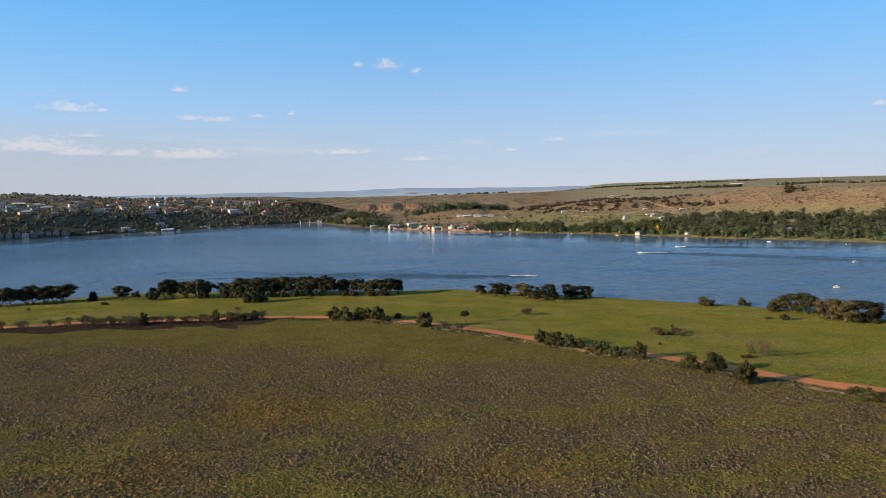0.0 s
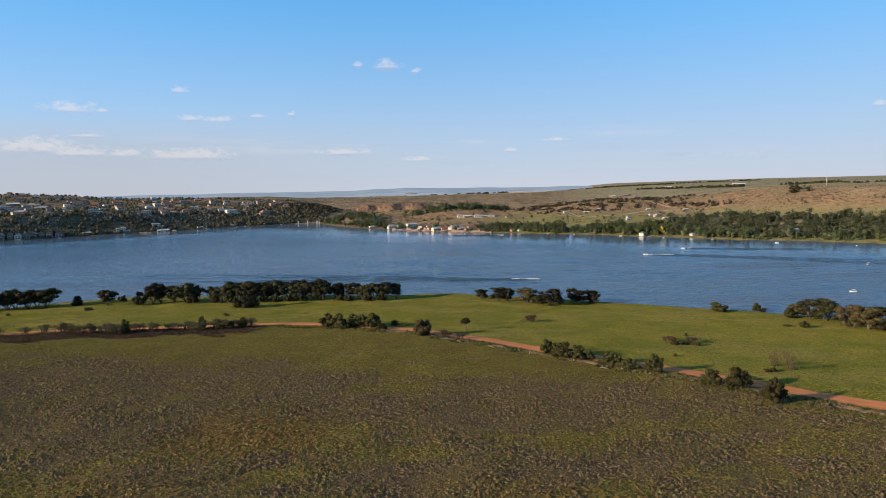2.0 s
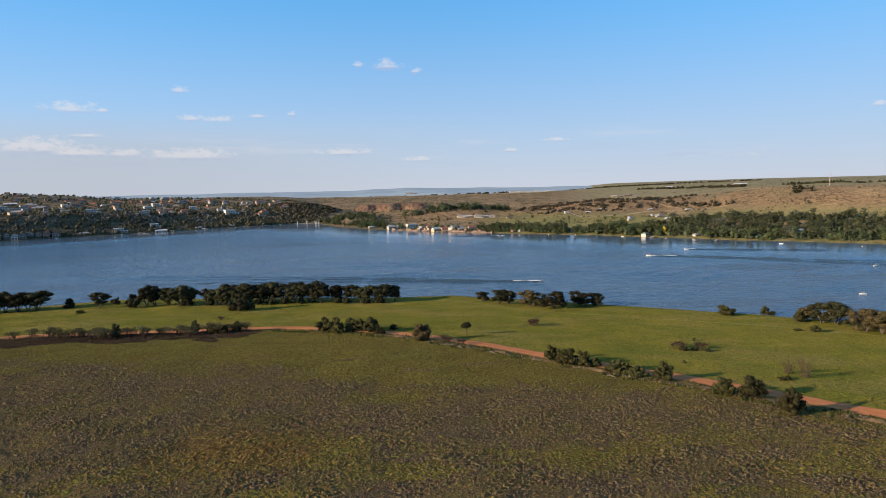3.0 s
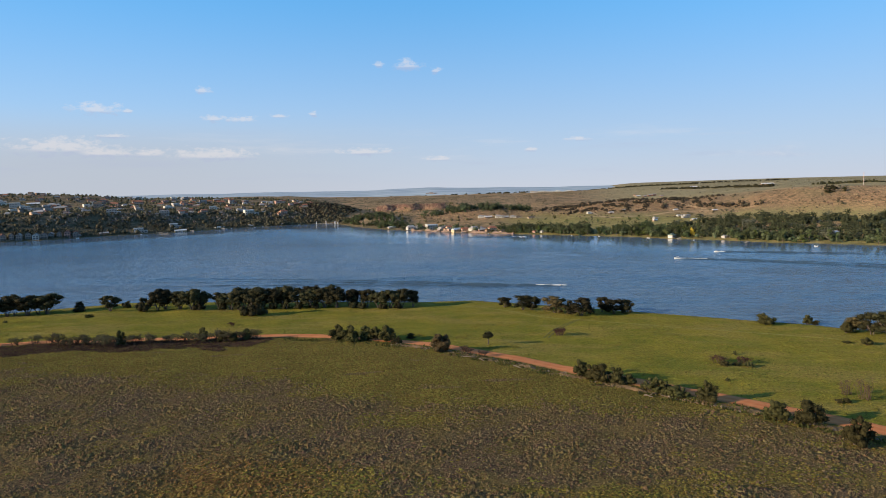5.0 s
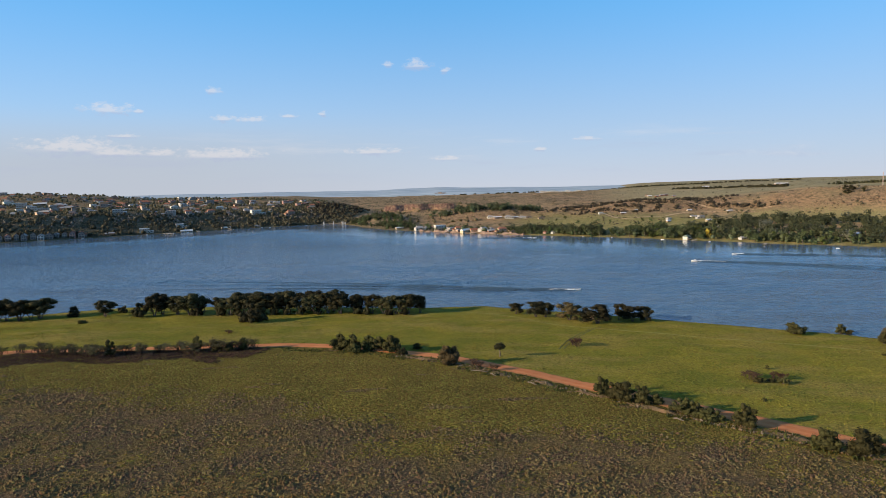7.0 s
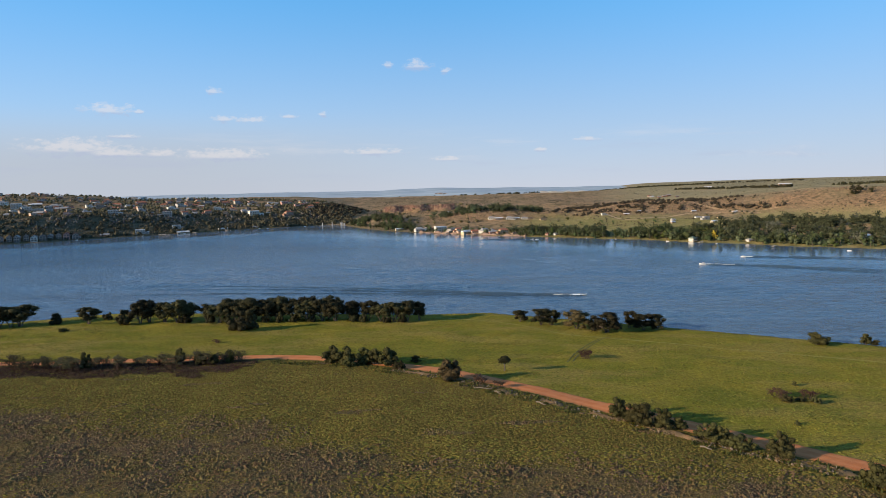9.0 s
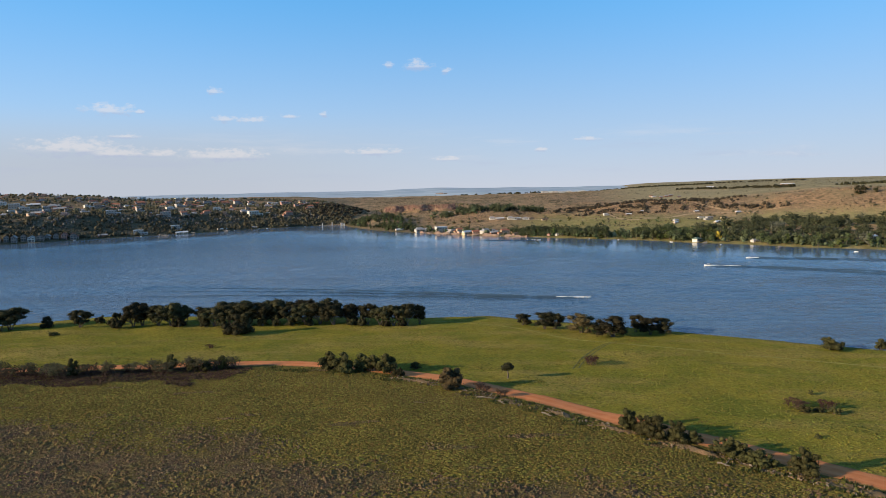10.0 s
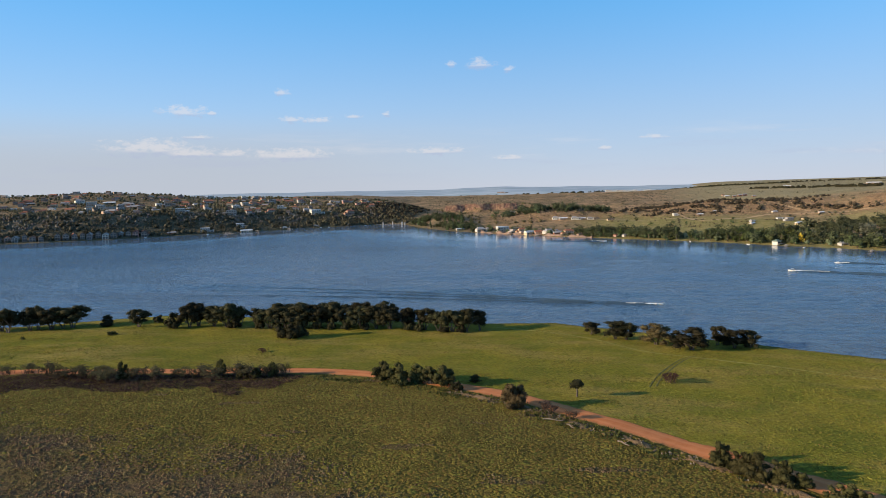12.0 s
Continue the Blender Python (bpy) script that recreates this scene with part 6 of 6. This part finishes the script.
HILL += [(6, -353, 1047, 1.1), (0, -281, 868, 0.84), (10, -334, 1057, 1.2), (3, -262, 847, 1.15), (0, -249, 862, 0.55), (10, -251, 946, 1.15), (1, -222, 863, 1.0), (2, -222, 950, 0.66), (2, -466, 790, 1.15)]
r = np.random.RandomState(111)
spots = []
for k, x, y, size in HILL:
    spots.append((x, y))
    put_house(k, x, y, 32 + r.uniform(-14, 14), 0.8 * size, "houses on the hill", " on the hill")
for _ in range(6000):
    if len(spots) >= 185:
        break
    x, y = r.uniform(-720, -190), r.uniform(690, 1120)
    s = float(beyond(np.array([x]), np.array([y]))[0])
    if on_left(np.array([x]), np.array([y]))[0] > 0.6 and 62 < s < 360 and all((x - a) ** 2 + (y - b) ** 2 > 12 ** 2 for a, b in spots):
        spots.append((x, y))
        put_house(int(r.choice([0, 1, 2, 3, 4, 10, 5, 6, 8, 8, 10, 9, 3, 9, 1, 0])), x, y, 32 + r.uniform(-28, 28), r.uniform(0.42, 0.72), "houses on the hill", " on the hill")
# at the foot of that hill, by the water
VILLAS = [(UMBER, DARKROOF, "grey-brown gabled villa with boat doors at the water"), (GREYW, GREYROOF, "grey gabled villa with a balcony over the water"),
          (PINK, REDROOF, "pinkish gabled villa with a red roof at the water"), (UMBER, REDROOF, "brown gabled villa with a dull red roof at the water"), (WHITE, GREYROOF, "white gabled villa with boat doors at the water")]
shore_x, shore_y, shore_nx, shore_ny = along(FAR_SHORE, 1.0)
at = [i for i in range(len(shore_x)) if -545 < shore_x[i] < -374]
for j, i in enumerate(range(at[0], at[-1], 7)):
    if j in (6, 15):
        continue
    back, k = r.uniform(3.0, 9.0), (0, 1, 0, 2, 0, 4, 1, 3, 0, 0, 2, 1, 0, 3, 0, 1, 0, 0, 2, 0, 1, 0, 4)[j % 23]
    x, y = shore_x[i] - shore_nx[i] * back, shore_y[i] - shore_ny[i] * back
    plant(lake_villa, ("villa", k), x, y, r.uniform(0.62, 0.95), r.uniform(0.6, 0.9), 32 + r.uniform(-12, 12), *VILLAS[k], "waterside villas under the hill", sink=0.2)
for k, x, y, turn, size in [(6, -384, 672, 32, 0.7), (2, -362, 690, 30, 0.6), (3, -338, 712, 28, 0.72), (3, -316, 749, 28, 0.66), (7, -300, 733, 30, 0.62), (7, -270, 768, 30, 0.5), (0, -244, 793, 25, 0.42), (0, -214, 812, 25, 0.4)]:
    put_house(k, x, y, turn, size, "waterside houses under the hill", " by the water", 0.3)
# the little village on the waterfront of the far bank
VILLAGE = [(7, -65, 701, 0.42), (0, -44, 678, 0.8), (3, -23, 665, 0.8), (4, -12, 655, 0.55), (1, -5, 652, 0.54), (7, 3, 640, 0.62), (8, 9.5, 638, 0.6), (0, 18.5, 634, 0.85), (2, 27, 627, 0.6), (1, 34.5, 622, 0.62), (5, 44, 614, 0.46),
           (8, 71, 599, 0.42), (0, 77, 597, 0.42), (8, -36, 689, 0.42), (5, 14, 656, 0.55), (8, -17, 672, 0.45), (2, -1, 663, 0.5), (8, 25, 645, 0.45)]
r = np.random.RandomState(117)
for k, x, y, size in VILLAGE:
    put_house(k, x, y, 30 + r.uniform(-16, 16), size, "lakeside village", " by the lake", 0.2)
for i in [i for i in range(0, len(shore_x), 5) if -34 < shore_x[i] < 50]:
    back = r.choice([3.4, 12, 18, 24])
    x, y = shore_x[i] - shore_nx[i] * back, shore_y[i] - shore_ny[i] * back
    if all((x - a) ** 2 + (y - b) ** 2 > 36 for _, a, b, _ in VILLAGE):
        put_house(int(r.choice([8, 7, 5, 2, 8, 10, 0])), x, y, 30 + r.uniform(-20, 20), r.uniform(0.36, 0.5), "lakeside village", " by the lake", 0.2)
for k, x, y, size in [(0, 29, 745, 0.57), (7, 38, 742, 0.44), (0, 48, 741, 0.6), (7, 56.5, 742, 0.4), (0, 63.5, 742, 0.5), (5, 71, 741, 0.44), (5, 83, 726, 0.49), (0, -20, 867, 0.45)]:
    put_house(k, x, y, 8 + r.uniform(-5, 5), size, "row of pale cottages", " in a row")
for k, x, y, size in [(3, 148, 744, 0.42), (7, 173, 744, 0.42), (7, 190, 754, 0.42), (0, 198, 672, 0.45), (7, 194, 657, 0.45), (8, 314, 1165, 0.5), (2, 320, 1098, 0.6), (2, 311, 1094, 0.55), (2, 329, 1104, 0.6), (2, 318, 1030, 0.5), (7, 304, 1107, 0.5), (7, 241, 737, 0.42),
                      (7, 271, 706, 0.42), (0, 229, 694, 0.5), (4, 227, 665, 0.6), (7, 225, 639, 0.52), (5, 246, 679, 0.6), (0, 200, 508, 0.5), (5, 241, 523, 0.45), (0, 300, 511, 0.6), (7, 277, 503, 0.55)]:
    put_house(k, x, y, 25 + r.uniform(-18, 18), 0.8 * size, "houses among the far trees", " among trees")
# white sheds and estates far off
for x, y, s in [(598, 1290, 0.7), (609, 1290, 0.7), (539, 1500, 0.8)]:
    put_house(7, x, y, 0, s, "far-off sheds", " far off")
r = np.random.RandomState(119)
for k, x, s in [(10, -96, 1.2), (10, -82, 1.5), (10, -67, 1.2)] + [(3, 268 + 11 * i, r.uniform(0.5, 0.95)) for i in range(13)]:
    q = put_house(k, x, 2300, 0, s, "far-off estate houses", " far off")
    y = math.sqrt((2304 + r.uniform(0, 10)) ** 2 - x * x)
    q.matrix_basis = pose(x, y, 11.0 + r.uniform(0, 2)) @ Matrix.Diagonal((s, s, s, 1))


def boathouse():
    ob = thing("boathouse", "white boathouse with a green pitched roof on the far shore", "boathouse")
    part("wall", box(bmesh.new(), -4, -3, -1.0, 4, 3, 2.7), WHITE, ob)
    bm = bmesh.new()
    q = [bm.verts.new(c) for c in ((-5, -4.2, 2.71), (5, -4.2, 2.71), (5, 3.8, 2.71), (-5, 3.8, 2.71), (-1.5, 0, 4.8), (1.5, 0, 4.8))]
    for i in ((0, 1, 5, 4), (2, 3, 4, 5), (1, 2, 5), (3, 0, 4), (3, 2, 1, 0)):
        bm.faces.new([q[j] for j in i])
    part("roof", bm, GREENROOF, ob)
    # wide dark doors, added in place of the shaded verandah under the roof
    for cx in (-2.4, 0, 2.4):
        part("door", box(bmesh.new(), cx - 0.95, -3.08, 0.2, cx + 0.95, -2.95, 2.3), GLASS, ob)
    part("deck", box(bmesh.new(), -6.5, -6.0, 0.3, 5, -3.0, 0.6), PLANK, ob)
    ob.matrix_basis = pose(166.2, 524.5, max(ground_z(166.2, 524.5), 0.4), 0, 0, 42) @ Matrix.Scale(0.64, 4)


boathouse()


def jetty(x, y, turn, n):
    ob = thing("jetty", "narrow pale jetty on thin posts over the water", "jetty", "jetties on the far shore")
    part("deck", box(bmesh.new(), 0, -0.8, 0.7, n * 2.0, 0.8, 0.9), PLANK, ob)
    for i in range(n):
        part("post", box(bmesh.new(), i * 2.0 + 0.8, -0.1, -2.0, i * 2.0 + 1.0, 0.1, 1.6), PLANK, ob)
    ob.matrix_basis = pose(x, y, 0, 0, 0, turn)


for x, y, turn, n in [(-316, 708, -30, 9), (-292, 735, -45, 5), (-268, 765, -45, 5), (-14, 646, -120, 4), (10, 626, -120, 4), (170, 515, -130, 4), (203, 477, -130, 3), (-150, 818, -180, 12)]:
    jetty(x, y, turn, n)


def mast(x, y, h):
    ob = thing("radio_mast", "red and white banded lattice mast on the ridge", "mast")
    bands = 7
    for i in range(bands):
        z0, z1 = h * i / bands, h * (i + 1) / bands
        bm = bmesh.new()
        for sx in (-0.22, 0.22):
            for sy in (-0.22, 0.22):
                box(bm, sx - 0.05, sy - 0.05, z0, sx + 0.05, sy + 0.05, z1)
        for k in range(3):
            zz = z0 + (z1 - z0) * k / 3
            box(bm, -0.22, -0.22, zz, 0.22, 0.22, zz + 0.08)
        part("section", bm, REDPAINT if i % 2 == 0 else WHITE, ob)
    ob.matrix_basis = pose(x, y, ground_z(x, y) - 0.5)


mast(437, 730, 15)


def pier(x, y, h, w):
    """A concrete pillar of the weir at the mouth of the inlet."""
    ob = thing("concrete_pier", "pale concrete pier standing in the inlet", "pier", "piers of the weir")
    part("shaft", box(bmesh.new(), -w / 2, -w / 2, -2, w / 2, w / 2, h, 0.1), WHITE, ob)
    part("cap", box(bmesh.new(), -w * 0.65, -w * 0.65, h + 0.003, w * 0.65, w * 0.65, h + 0.4, 0.05), GREYW, ob)
    ob.matrix_basis = pose(x, y, 0, 0, 0, 15)


for x, y, h, w in [(-171, 824, 3.2, 1.1), (-159, 823, 3.4, 1.1), (-147, 819, 3.0, 2.2), (-143, 815, 2.4, 1.6)]:
    pier(x, y, h, w)
for x, y, turn in [(-299, 729, 30), (-262, 765, 100), (-258, 769, 95), (-236, 786, 20), (-228, 791, 20), (-190, 814, 30), (-330, 701, 60), (-376, 663, 35), (30, 609, 80), (98, 570, 60), (118, 557, 100), (150, 530, 150), (176, 505, 40), (268, 417, 60), (232, 445, 160)]:
    boat(x, y, turn, 0.4, "small white boat moored by the far shore", False)
